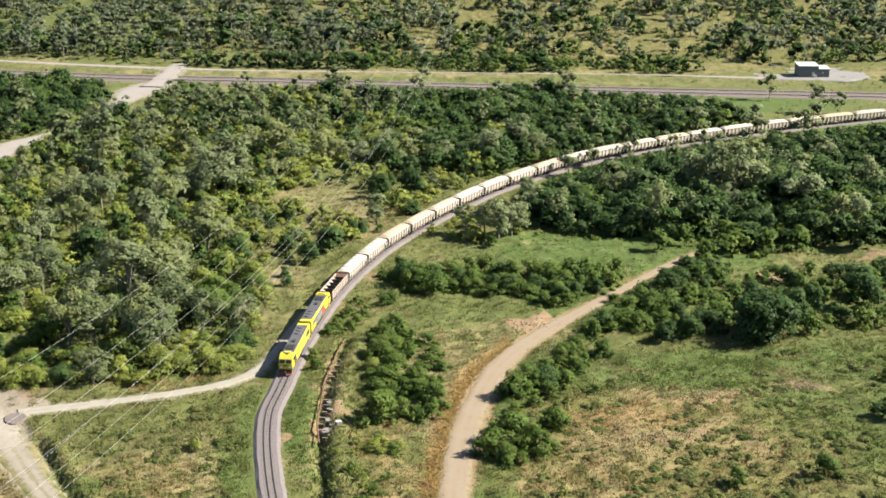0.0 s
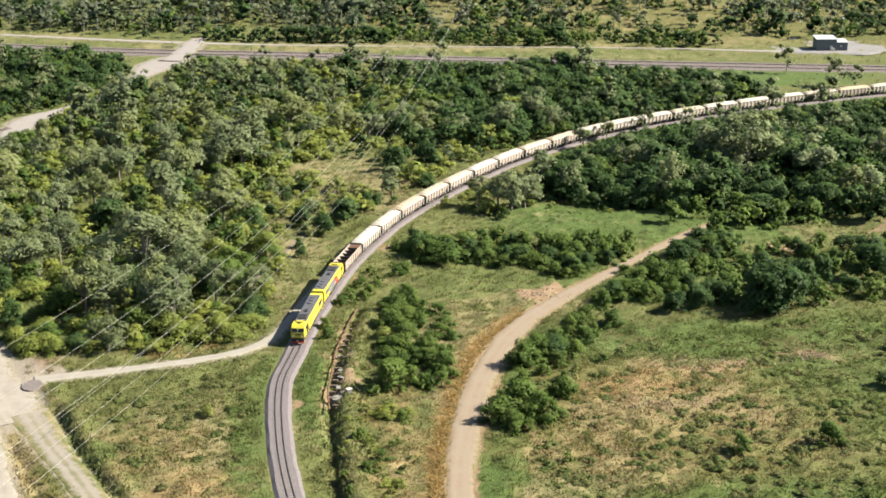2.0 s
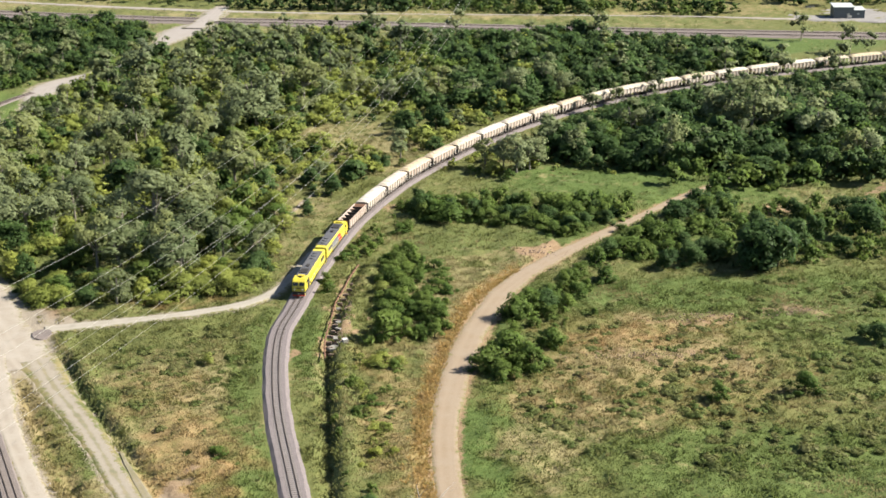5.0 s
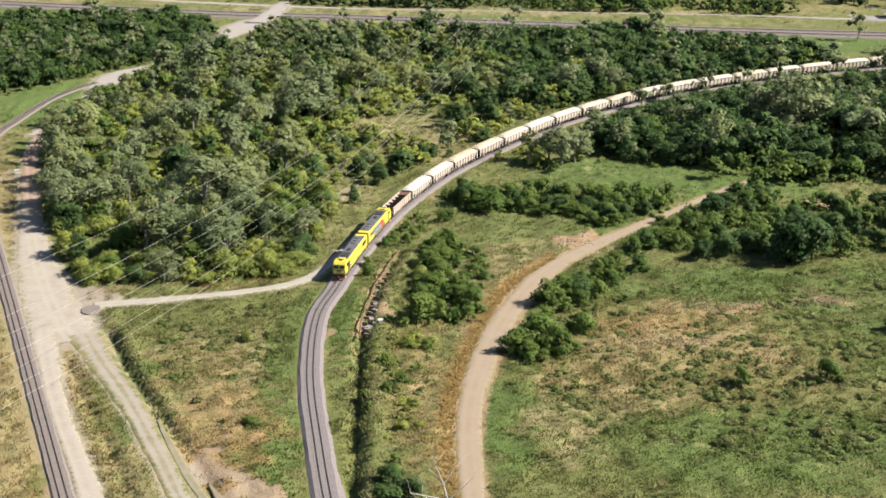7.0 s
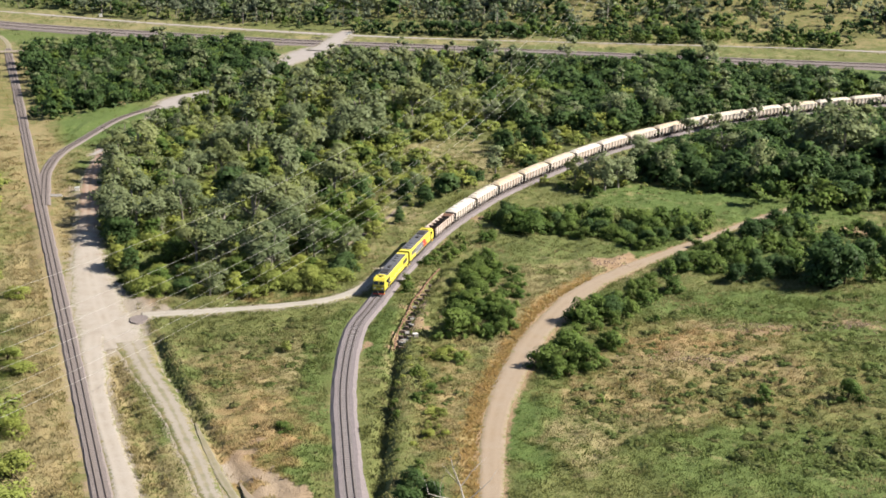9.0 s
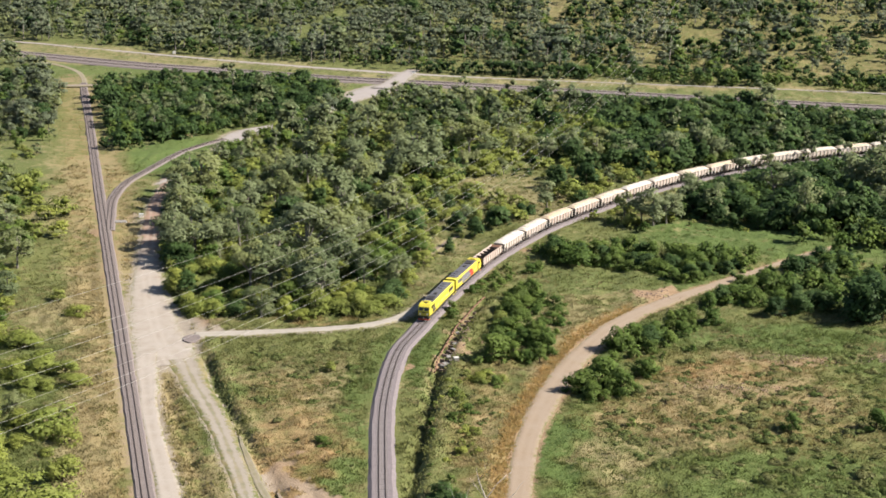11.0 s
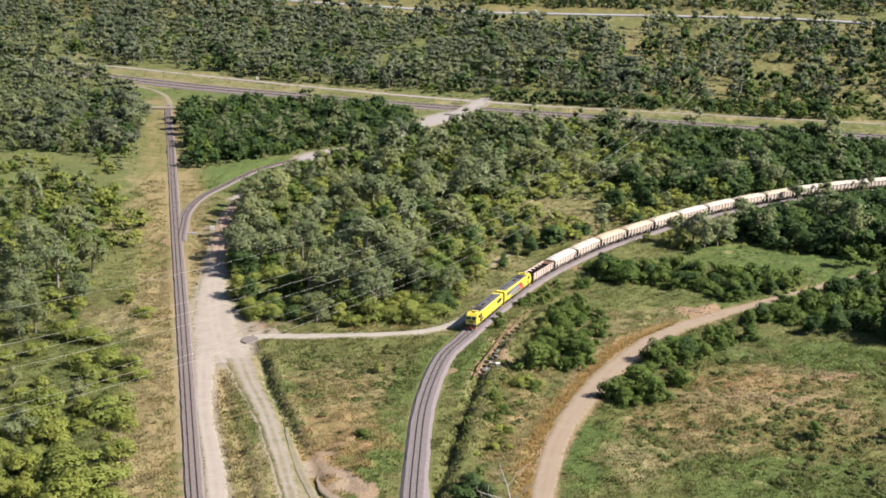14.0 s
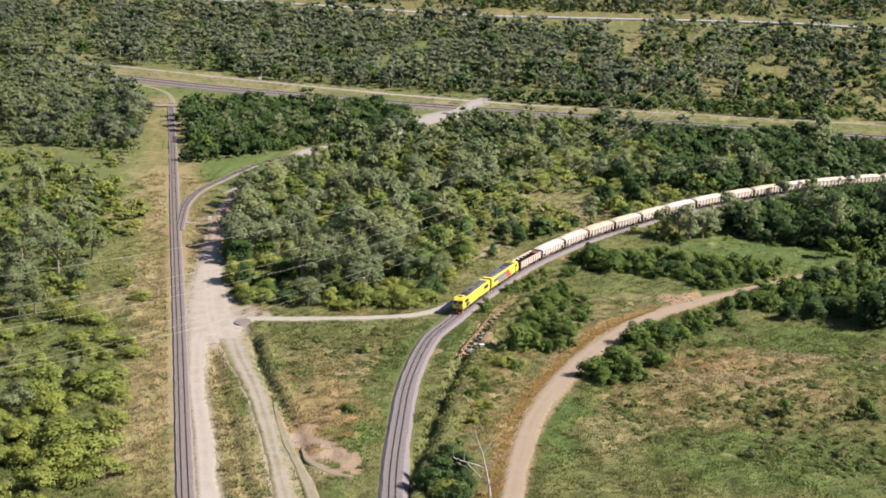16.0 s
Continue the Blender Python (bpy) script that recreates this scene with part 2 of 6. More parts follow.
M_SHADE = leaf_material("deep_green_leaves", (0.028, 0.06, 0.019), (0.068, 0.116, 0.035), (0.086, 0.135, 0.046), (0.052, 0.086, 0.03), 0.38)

M_BUSH = leaf_material("fresh_green_leaves", (0.054, 0.102, 0.022), (0.12, 0.172, 0.038), (0.145, 0.198, 0.052), (0.1, 0.14, 0.034), 0.4)
M_HERB = leaf_material("weed_leaves", (0.09, 0.135, 0.036), (0.15, 0.172, 0.062), (0.17, 0.19, 0.072), (0.195, 0.182, 0.085), 0.45)

M_YELLOW = speckled("yellow_paint", (0.53, 0.46, 0.038), (0.47, 0.395, 0.04), 0.8, 0.45, c=(0.34, 0.27, 0.055), fine=4.0, local=True)
M_ROOFGREY = speckled("dark_grey_roof", (0.062, 0.063, 0.072), (0.09, 0.09, 0.098), 0.9, 0.7, local=True)
M_BLACK = speckled("black_underframe", (0.015, 0.014, 0.0135), (0.03, 0.025, 0.0225), 1.5, 0.7, local=True)
M_REDPAINT = speckled("red_paint", (0.396, 0.0432, 0.018), (0.324, 0.036, 0.0216), 1.0, 0.5, local=True)
M_GREYPAINT = speckled("grey_paint", (0.15, 0.15, 0.16), (0.125, 0.125, 0.135), 1.0, 0.55, local=True)
M_GLASS_DARK, _t, _b = mat("dark_glass", 0.08)
_b.inputs["Base Color"].default_value = (0.015, 0.018, 0.02, 1)
M_LAMP, _t, _b = mat("headlight_lens", 0.15)
_b.inputs["Base Color"].default_value = (0.8, 0.8, 0.75, 1)
M_WHITE = speckled("white_paint", (0.5328, 0.5184, 0.4896), (0.4752, 0.4536, 0.4176), 0.7, 0.6, c=(0.36, 0.324, 0.2736), local=True)


def wagon_paint(name, a, b, grime):
    m, t, s = mat(name, 0.75)
    co = t.nodes.new("ShaderNodeTexCoord").outputs["Object"]
    info = t.nodes.new("ShaderNodeObjectInfo").outputs["Random"]
    col = blend(t, info, a, b)
    col = blend(t, mapped(t, noise_tex(t, 0.9, 4, 0.7, co), 0.45, 0.7, 0, 0.8), col, grime)
    t.links.new(col, s.inputs["Base Color"])
    return m


M_COVER = wagon_paint("wagon_cover", (0.5, 0.475, 0.43), (0.4, 0.315, 0.2), (0.27, 0.215, 0.16))
M_WAGON = wagon_paint("dusty_wagon_steel", (0.42, 0.36, 0.315), (0.27, 0.2, 0.165), (0.36, 0.3, 0.26))
M_RIB = wagon_paint("pale_rib_paint", (0.5184, 0.4896, 0.4536), (0.4464, 0.396, 0.3456), (0.36, 0.3024, 0.252))
M_RUSTY = speckled("rust_brown_steel", (0.175, 0.1, 0.066), (0.12, 0.064, 0.045), 1.0, 0.85, local=True)
M_HUT = speckled("grey_blue_cladding", (0.095, 0.1125, 0.125), (0.0825, 0.0975, 0.11), 0.6, 0.6, local=True)
M_HUTROOF = speckled("pale_metal_roof", (0.4464, 0.4752, 0.4752), (0.3888, 0.4176, 0.4176), 0.6, 0.5, local=True)
M_CONCRETE = speckled("weathered_concrete", (0.23, 0.22, 0.205), (0.18, 0.17, 0.155), 1.2, local=True)
M_RUBBLE = speckled("pinkish_rubble", (0.26, 0.195, 0.16), (0.185, 0.135, 0.108), 1.2, local=True)
M_WIRE = speckled("aluminium_wire", (0.5184, 0.504, 0.4608), (0.4464, 0.432, 0.396), 0.2, 0.5)
M_POLE = speckled("weathered_pole", (0.1, 0.08, 0.06), (0.135, 0.11, 0.085), 1.0, local=True)
M_DEAD = speckled("bleached_dead_wood", (0.4032, 0.3744, 0.3456), (0.3024, 0.2736, 0.2448), 1.5, c=(0.2016, 0.1728, 0.1512), local=True)


# ---- building helpers ----
def mesh_of(name, verts, faces, material, attrs=()):
    me = bpy.data.meshes.new(name)
    me.from_pydata([tuple(v) for v in np.asarray(verts).tolist()], [], [tuple(q) for q in faces])
    me.materials.append(material)
    for key, values in attrs:
        values = np.asarray(values, dtype=np.float32)
        kind, slot = ("FLOAT", "value") if values.ndim == 1 else (("FLOAT_VECTOR", "vector") if values.shape[1] == 3 else ("FLOAT_COLOR", "color"))
        me.attributes.new(key, kind, "POINT").data.foreach_set(slot, values.ravel())
    return me


def part(name, bm, material, parent, label=""):
    """Links a bmesh as one mesh object under a thing or a part."""
    me = bpy.data.meshes.new(name)
    bmesh.ops.recalc_face_normals(bm, faces=bm.faces)
    bm.to_mesh(me)
    bm.free()
    me.materials.append(material)
    ob = new(name, me)
    ob.parent = parent
    return tagged(ob, label)


def box(bm, x0, x1, y0, y1, z0, z1, bevel=0.0):
    made = bmesh.ops.create_cube(bm, size=1.0)["verts"]
    for v in made:
        v.co = Vector(((x0 + x1) / 2 + v.co.x * (x1 - x0), (y0 + y1) / 2 + v.co.y * (y1 - y0), (z0 + z1) / 2 + v.co.z * (z1 - z0)))
    if bevel:
        edges = list({e for v in made for e in v.link_edges})
        bmesh.ops.bevel(bm, geom=edges, offset=bevel, segments=2, affect="EDGES", profile=0.5)
    return bm


def boxes(*rows, bevel=0.0):
    bm = bmesh.new()
    for r in rows:
        box(bm, *r, bevel=bevel)
    return bm


def prism(profile, x0, x1, axis="x"):
    """A closed profile of (across, up) pairs, drawn out along x (or y)."""
    bm = bmesh.new()
    def at(a, u, s):
        return (s, a, u) if axis == "x" else (a, s, u)
    lo = [bm.verts.new(at(a, u, x0)) for a, u in profile]
    hi = [bm.verts.new(at(a, u, x1)) for a, u in profile]
    bm.faces.new(lo)
    bm.faces.new(hi)
    for i in range(len(lo)):
        j = (i + 1) % len(lo)
        bm.faces.new((lo[i], lo[j], hi[j], hi[i]))
    return bm


def tube(bm, a, b, ra, rb, sides=6):
    a, b = Vector(a), Vector(b)
    m = Matrix.Translation((a + b) / 2) @ (b - a).to_track_quat("Z", "Y").to_matrix().to_4x4()
    bmesh.ops.create_cone(bm, cap_ends=True, segments=sides, radius1=ra, radius2=rb, depth=(b - a).length, matrix=m)
    return bm


def thing(name, label, category, group="", m=None):
    ob = new(name)
    ob.empty_display_size = 0.5
    if m is not None:
        ob.matrix_world = m
    return tagged(ob, label, category, group)


def spline(points, step=1.0):
    """A smooth line through the points, at even steps."""
    p = np.array(points, float)
    p = np.vstack([2 * p[0] - p[1], p, 2 * p[-1] - p[-2]])
    out = []
    for i in range(1, len(p) - 2):
        a, b, c, d = p[i - 1 : i + 3]
        s = np.linspace(0, 1, 24, endpoint=False)[:, None]
        out.append(0.5 * (2 * b + (c - a) * s + (2 * a - 5 * b + 4 * c - d) * s**2 + (3 * b - a - 3 * c + d) * s**3))
    q = np.vstack(out + [p[-2:-1]])
    far = np.r_[0, np.cumsum(np.linalg.norm(np.diff(q, axis=0), axis=1))]
    at = np.arange(0, far[-1], step)
    return np.stack([np.interp(at, far, q[:, k]) for k in range(q.shape[1])], 1)


def sideways(line):
    d = np.gradient(line[:, :2], axis=0)
    d /= np.linalg.norm(d, axis=1)[:, None]
    return np.stack([-d[:, 1], d[:, 0]], 1)


def away(xy, line, width=None):
    """Distance of points from a line, and the index of its nearest point."""
    xy = np.asarray(xy, float)
    best, idx = np.full(len(xy), 1e9), np.zeros(len(xy), int)
    lx, ly = line[:, 0].astype(np.float32), line[:, 1].astype(np.float32)
    x, y = xy[:, 0].astype(np.float32), xy[:, 1].astype(np.float32)
    for i in range(0, len(xy), 2000):
        d = (x[i : i + 2000, None] - lx) ** 2 + (y[i : i + 2000, None] - ly) ** 2
        k = d.argmin(1)
        idx[i : i + 2000] = k
        best[i : i + 2000] = np.sqrt(d[np.arange(len(k)), k])
    return best, idx


def inside(xy, poly):
    x, y = np.asarray(xy, float).T
    out = np.zeros(len(x), bool)
    n = len(poly)
    for i in range(n):
        (x0, y0), (x1, y1) = poly[i], poly[(i + 1) % n]
        if y0 != y1:
            out ^= ((y0 > y) != (y1 > y)) & (x < (x1 - x0) * (y - y0) / (y1 - y0) + x0)
    return out


def value_noise(x, y, cell, seed):
    """Smooth random field between 0 and 1."""
    r = np.random.default_rng(seed).random((97, 97))
    u, v = np.asarray(x) / cell + 500.0, np.asarray(y) / cell + 500.0
    i, j = np.floor(u).astype(int), np.floor(v).astype(int)
    a, b = u - i, v - j
    a, b = a * a * (3 - 2 * a), b * b * (3 - 2 * b)
    g = lambda p, q: r[p % 97, q % 97]
    return (g(i, j) * (1 - a) + g(i + 1, j) * a) * (1 - b) + (g(i, j + 1) * (1 - a) + g(i + 1, j + 1) * a) * b


# ---- the lie of the land ----
def rise(x, y):
    """The land is flat as far as the main line, then climbs to the hill behind the highway."""
    s = y + 0.31 * x
    d, h = np.maximum(0, s - 690), np.maximum(0, s - 960)
    return 0.085 * d * d / (d + 70) + 0.12 * h * h / (h + 80)


CURVE = spline([(18, 10), (8, 64), (-2, 120), (-9, 165), (-15, 199), (-18.5, 228), (-21, 256), (-21, 284), (-18, 301), (-12, 328), (-3.5, 358), (9, 388),
                (21, 409), (38, 434), (57, 457), (89, 486), (140, 514), (196, 535), (260, 553), (340, 568), (430, 575)], 0.5)
LEFT = spline([(3, 31), (-11.5, 76), (-30, 132), (-49.5, 190), (-79, 280), (-108, 368), (-131, 438), (-163, 536), (-194, 630), (-198.5, 645)], 0.5)
OLD_TRACK = spline([(-198.5, 645, 1.5), (-203, 659, 1.5), (-212, 679, 1.5), (-226, 698, 1.4), (-248, 716, 1.3), (-262, 726, 0.8)], 0.8)
BRANCH = spline([(-112, 383), (-116.5, 400), (-121.5, 421), (-123.5, 443), (-121.5, 463), (-117.5, 492), (-112, 508), (-106.5, 519)], 0.5)
MAIN = spline([(-420, 800), (-330, 766), (-261, 737), (-200, 707), (-147, 687), (-81, 664), (-9, 646), (43, 631), (127, 609), (215, 588), (300, 566), (420, 533)], 1.0)
side = sideways(MAIN)
MAIN_FAR, MAIN_NEAR = MAIN + side * 4.6, MAIN - side * 3.0


def lane(rows, step=0.8):
    """A road from rows of x, y and half width."""
    return spline(rows, step)


GRAVEL = lane([(-113, 452, 1.0), (-110, 438, 1.5), (-107, 416, 2.1), (-102, 394, 2.9), (-96, 366, 3.1), (-89, 337, 3.9), (-79.5, 306, 6.4), (-73, 288, 7.6), (-69.5, 279, 6.6), (-67.5, 275, 4.0)])
LANE_A = lane([(-74.5, 282, 2.8), (-72.2, 272, 2.6), (-64.6, 246, 2.0), (-54.4, 217, 2.1), (-45.4, 190, 2.2), (-34, 158, 2.3)])
LANE_B = lane([(-66, 279, 3.4), (-60, 264, 2.8), (-51.6, 245, 2.2), (-41.2, 217, 1.95), (-32, 191, 1.9), (-22, 166, 1.9)])
LANE_C = lane([(-46, 238, 0.3), (-43.5, 231, 0.6), (-37.8, 216, 0.9), (-32, 203, 1.1), (-27.5, 192, 1.25), (-19.5, 172, 1.25)])
DRAIN_PATH = lane([(-13, 384, 0.4), (-16, 378, 0.6), (-19, 367, 0.6), (-24, 354, 0.65), (-28, 343, 0.4)])
SAND_PATH = lane([(-34.6, 214, 0.25), (-32.5, 209.5, 0.7), (-28.5, 205, 0.85), (-25, 202.8, 0.8), (-22, 202.5, 0.4)])
SPUR = lane([(-67, 294.6, 2.7), (-62, 295.6, 2.2), (-50, 298, 1.7), (-38, 301, 1.5), (-29, 304.5, 1.6), (-23, 310, 1.5), (-19.6, 318, 1.1), (-15.8, 331, 0.95), (-9.3, 350, 0.85), (-3, 364, 0.7)])
RED_ROAD = lane([(20, 60, 2.0), (10, 112, 2.1), (6, 160, 2.2), (6, 199, 2.2), (6, 224, 2.4), (7.6, 243, 2.6), (11.5, 263, 3.0), (17, 284, 3.2), (26, 307, 3.0), (39, 326, 2.5), (55, 344, 1.8), (67, 357, 1.35), (80, 371, 1.15), (92, 382, 1.0), (99, 389, 0.7)])
CROSS = lane([(-52, 696, 3.0), (-54, 677, 5.5), (-56.5, 656, 6.0), (-62, 637, 9.5), (-67.5, 622, 7.5), (-72.5, 599, 2.8), (-81, 569, 2.3), (-91, 549, 2.8), (-102, 530, 6.0), (-104, 512, 5.0), (-105, 492, 2.0), (-108, 465, 1.3), (-113, 442, 1.2)])
ACCESS = lane([(-420, 835, 1.8), (-283, 786, 1.8), (-238, 765, 1.9), (-171, 732, 2.0), (-110, 705, 2.2), (-55, 685, 2.6), (-10, 673, 1.3), (70, 659, 0.9), (150, 645, 1.0), (192, 633, 2.2), (206, 634, 4.0)])
LEVEL = lane([(-215, 632, 2.0), (-206, 633.5, 2.8), (-197, 635, 3.0), (-189, 636.5, 2.8), (-182, 638, 1.6)])
HIGHWAY = lane([(-560, 1120, 6), (-420, 1088, 6), (-250, 1046, 6), (-106, 991, 6), (-26, 975, 6), (50, 962, 6), (122, 947, 6), (179, 926, 6), (280, 888, 6), (450, 815, 6)], 4.0)
DITCH = spline([(-13, 180), (-12.5, 211), (-12.3, 236), (-12, 257), (-12, 272), (-10.5, 290), (-7.5, 308), (-3.5, 326)], 1.0)
DRAIN = spline([(-67.3, 265), (-62, 251), (-55.3, 234), (-48.9, 217), (-40.8, 194), (-33, 172)], 1.0)
EDGE_DRAIN = spline([(-61.5, 281), (-54, 260), (-47, 244), (-40.3, 229), (-35.3, 216), (-29, 195), (-20, 172)], 1.0)
RAILS = [(CURVE, 2.7), (LEFT, 2.6), (BRANCH, 2.4), (MAIN_FAR, 3.2), (MAIN_NEAR, 3.2)]
ROADS = [GRAVEL, LANE_A, LANE_B, LANE_C, SAND_PATH, DRAIN_PATH, SPUR, RED_ROAD, CROSS, ACCESS, LEVEL, HIGHWAY, OLD_TRACK]


def clearance(xy):
    """How far points lie from the nearest edge of a track or road."""
    best = np.full(len(xy), 1e9)
    for line, half in RAILS:
        best = np.minimum(best, away(xy, line[::4])[0] - half)
    for line in ROADS:
        d, i = away(xy, line[::2])
        best = np.minimum(best, d - line[::2][i, 2])
    return best


# soft patches: x, y, half length along x, half length along y, amount
DIRT_NEAR = [
    (-34, 223, 2.8, 8, 0.9), (-29.5, 213.5, 3.6, 7, 1.1), (-26, 207.5, 3.0, 3.6, 1.1), (38, 331, 7, 3.5, 1.0), (-72, 296, 7, 9, 1.0), (104, 360, 6, 4, 0.9), (136, 373, 8, 3, 0.7),
    (-17, 277, 1.6, 2.5, 0.8), (64, 287, 13, 2.6, 0.62), (84, 288, 6, 3, 0.62), (49, 269, 14, 2.2, 0.55), (-115, 381, 4, 4, 0.75),
]
DIRT_FAR = [
    (-68, 626, 10, 7, 0.9), (-125, 522, 8, 6, 0.55), (-110, 396, 7, 7, 0.55), (-52, 300, 8, 2, 0.4), (-206, 660, 9, 16, 0.5), (-9.4, 283, 2.0, 6, 0.75),
    (-8.6, 295, 1.3, 9, 0.66), (-6, 310, 1.2, 8, 0.62), (-100, 409, 5, 8, 0.5), (6, 372, 3, 5, 0.6), (-5, 349, 1.5, 5, 0.6), (-14, 322, 1.5, 4, 0.6),
]
DIRT_SPOTS = [*DIRT_NEAR, *DIRT_FAR]
DRY_FIELDS = [
    (32, 252, 15, 18, 0.5), (52, 268, 24, 10, 0.6), (70, 287, 20, 6, 0.5), (22, 240, 7, 18, 0.42), (-40, 248, 15, 28, 0.45), (-70, 240, 7, 60, 0.75),
    (-100, 330, 8, 60, 0.55), (-140, 440, 7, 70, 0.5), (-170, 420, 50, 60, 0.32), (-100, 240, 24, 70, 0.38), (-16, 372, 9, 34, 0.45), (6, 428, 14, 26, 0.5), (-4, 455, 14, 14, 0.4),
]
DRY_SLOPES = [
    (1, 240, 4, 36, 0.35), (14, 300, 9, 26, 0.45), (32, 324, 12, 8, 0.5), (180, 790, 230, 120, 0.42), (60, 800, 60, 100, 0.4), (-250, 850, 60, 60, 0.2),
    (-36, 215, 12, 16, 0.6), (-80, 190, 14, 40, 0.35), (-22, 470, 24, 20, 0.6), (-35, 530, 14, 26, 0.4), (0, 1120, 700, 110, 0.2), (0, 652, 420, 24, 0.4), (-250, 730, 160, 40, 0.4), (-10, 1250, 900, 160, 0.2),
]
DRY_SPOTS = [*DRY_FIELDS, *DRY_SLOPES]
LUSH_NEAR = [
    (-26, 230, 3.5, 36, 0.75), (-25, 275, 4, 22, 0.6), (62, 222, 28, 14, 0.75), (70, 302, 40, 8, 0.8), (-120, 490, 16, 30, 0.9), (-105, 445, 9, 30, 0.8),
    (150, 575, 60, 16, 1.0), (12, 232, 3.5, 16, 0.95), (24, 276, 4.5, 13, 0.9), (200, 525, 30, 10, 1.0),
]
LUSH_FAR = [
    (62, 388, 26, 15, 1.0), (86, 372, 22, 12, 0.9), (70, 340, 30, 14, 0.7), (-15, 285, 3, 20, 0.8), (16, 250, 4, 12, 0.85), (100, 280, 30, 30, 0.6), (-200, 680, 60, 22, 0.6), (-60, 650, 60, 10, 0.35),
    (90, 640, 120, 10, 0.35), (20, 340, 14, 10, 0.3), (-54, 235, 2.5, 30, 0.5),
]
LUSH_SPOTS = [*LUSH_NEAR, *LUSH_FAR]
RUSSET_SPOTS = [(46, 262, 30, 24, 0.3), (0, 248, 5, 40, 0.35), (46, 278, 13, 5, 0.75), (62, 286, 14, 3, 0.6), (40, 270, 6, 3, 0.5), (-34, 236, 8, 13, 0.6), (-42, 258, 8, 10, 0.3), (-33, 220, 6.5, 12, 0.8), (1, 232, 3.5, 34, 0.3), (-44, 309, 16, 2.5, 0.5), (0, 1100, 700, 130, 0.3), (190, 790, 230, 130, 0.25), (60, 820, 70, 110, 0.2)]


# ---- where things grow ----
AREAS = []


def grow(outline, spacing, kinds, low, high):
    """An area of growth: its outline, spacing, kinds with weights, least and greatest height scale."""
    AREAS.append((outline, spacing, kinds, low, high))


grow([(-84, 333), (-77, 312), (-58, 306), (-35, 308), (-27, 315), (-22, 335), (-25, 355), (-24, 385), (-28, 420), (-14, 455), (10, 485), (40, 490), (30, 560), (20, 612), (-25, 630), (-48, 630), (-56, 600), (-64, 565), (-80, 545), (-92, 520), (-100, 500), (-106, 470), (-110, 441), (-96, 400), (-90, 365)], 10.5, (("gum", 5), ("scrub", 3), ("bush", 1)), 0.6, 1.5)
grow([(-84, 333), (-77, 311), (-58, 306), (-35, 307), (-26, 314), (-20, 335), (-24, 385), (-28, 420), (-14, 455), (10, 485), (40, 490), (30, 560), (10, 612), (-25, 625), (-48, 625), (-64, 565), (-80, 545), (-100, 500), (-110, 441), (-96, 400), (-90, 365)], 4.9, (("gum", 0.7), ("scrub", 6), ("bush", 3), ("shade", 1)), 0.35, 1.3)
grow([(36, 478), (48, 464), (72, 482), (104, 505), (140, 524), (160, 540), (138, 575), (112, 590), (56, 606), (20, 614), (26, 560)], 4.8, (("gum", 0.5), ("bush", 2.5), ("shade", 7)), 0.7, 1.35)
grow([(-25, 340), (-18, 356), (-6, 382), (10, 415), (32, 444), (46, 462), (42, 488), (14, 485), (-12, 458), (-28, 420), (-27, 380)], 5.4, (("gum", 0.6), ("scrub", 5), ("shade", 1.5)), 0.35, 1.0)
grow([(-183, 628), (-172, 668), (-120, 655), (-84, 652), (-76, 610), (-82, 558), (-104, 538), (-126, 504), (-138, 492), (-154, 525)], 4.6, (("gum", 0.7), ("bush", 3), ("shade", 5)), 0.7, 1.05)
grow([(52, 432), (66, 456), (95, 486), (157, 513), (185, 508), (235, 495), (330, 520), (330, 380), (200, 366), (136, 382), (105, 378), (93, 393), (76, 398), (62, 402), (54, 412)], 4.5, (("gum", 0.7), ("bush", 2), ("shade", 8)), 0.75, 1.5)
grow([(8, 374), (22, 367), (42, 362), (64, 359), (62, 343), (50, 341), (41, 345), (22, 356), (8, 361)], 3.6, (("bush", 7), ("shade", 1)), 0.6, 1.05)
grow([(-1, 322), (4, 333), (12, 328), (16, 312), (13, 292), (9, 281), (-1, 283), (-3, 294)], 3.6, (("bush", 6), ("herb", 1)), 0.45, 0.85)
grow([(50, 328), (63, 346), (87, 369), (106, 354), (160, 366), (160, 332), (96, 316), (84, 324), (73, 315), (62, 317)], 4.4, (("bush", 6), ("herb", 3), ("shade", 2.5)), 0.4, 0.95)
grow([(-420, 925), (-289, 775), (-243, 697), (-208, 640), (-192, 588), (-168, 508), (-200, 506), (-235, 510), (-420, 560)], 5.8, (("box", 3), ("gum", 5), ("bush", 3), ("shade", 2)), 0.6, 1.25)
grow([(-250, 498), (-170, 494), (-147, 432), (-128, 365), (-118, 322), (-110, 290), (-150, 262), (-260, 330)], 5.4, (("gum", 0.8), ("scrub", 6), ("bush", 2.5)), 0.4, 1.05)
grow([(-111, 290), (-95, 285), (-80, 235), (-66, 190), (-60, 160), (-110, 150), (-160, 270)], 7.4, (("gum", 0.8), ("scrub", 7)), 0.55, 1.1)
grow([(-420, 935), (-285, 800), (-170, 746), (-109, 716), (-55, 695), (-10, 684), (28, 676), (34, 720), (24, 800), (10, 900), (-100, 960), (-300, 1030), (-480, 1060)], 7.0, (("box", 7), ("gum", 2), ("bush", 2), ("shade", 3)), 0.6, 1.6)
grow([(28, 676), (109, 654), (124, 664), (150, 648), (178, 650), (170, 664), (104, 690), (34, 706)], 4.8, (("bush", 5), ("shade", 4)), 0.5, 1.1)
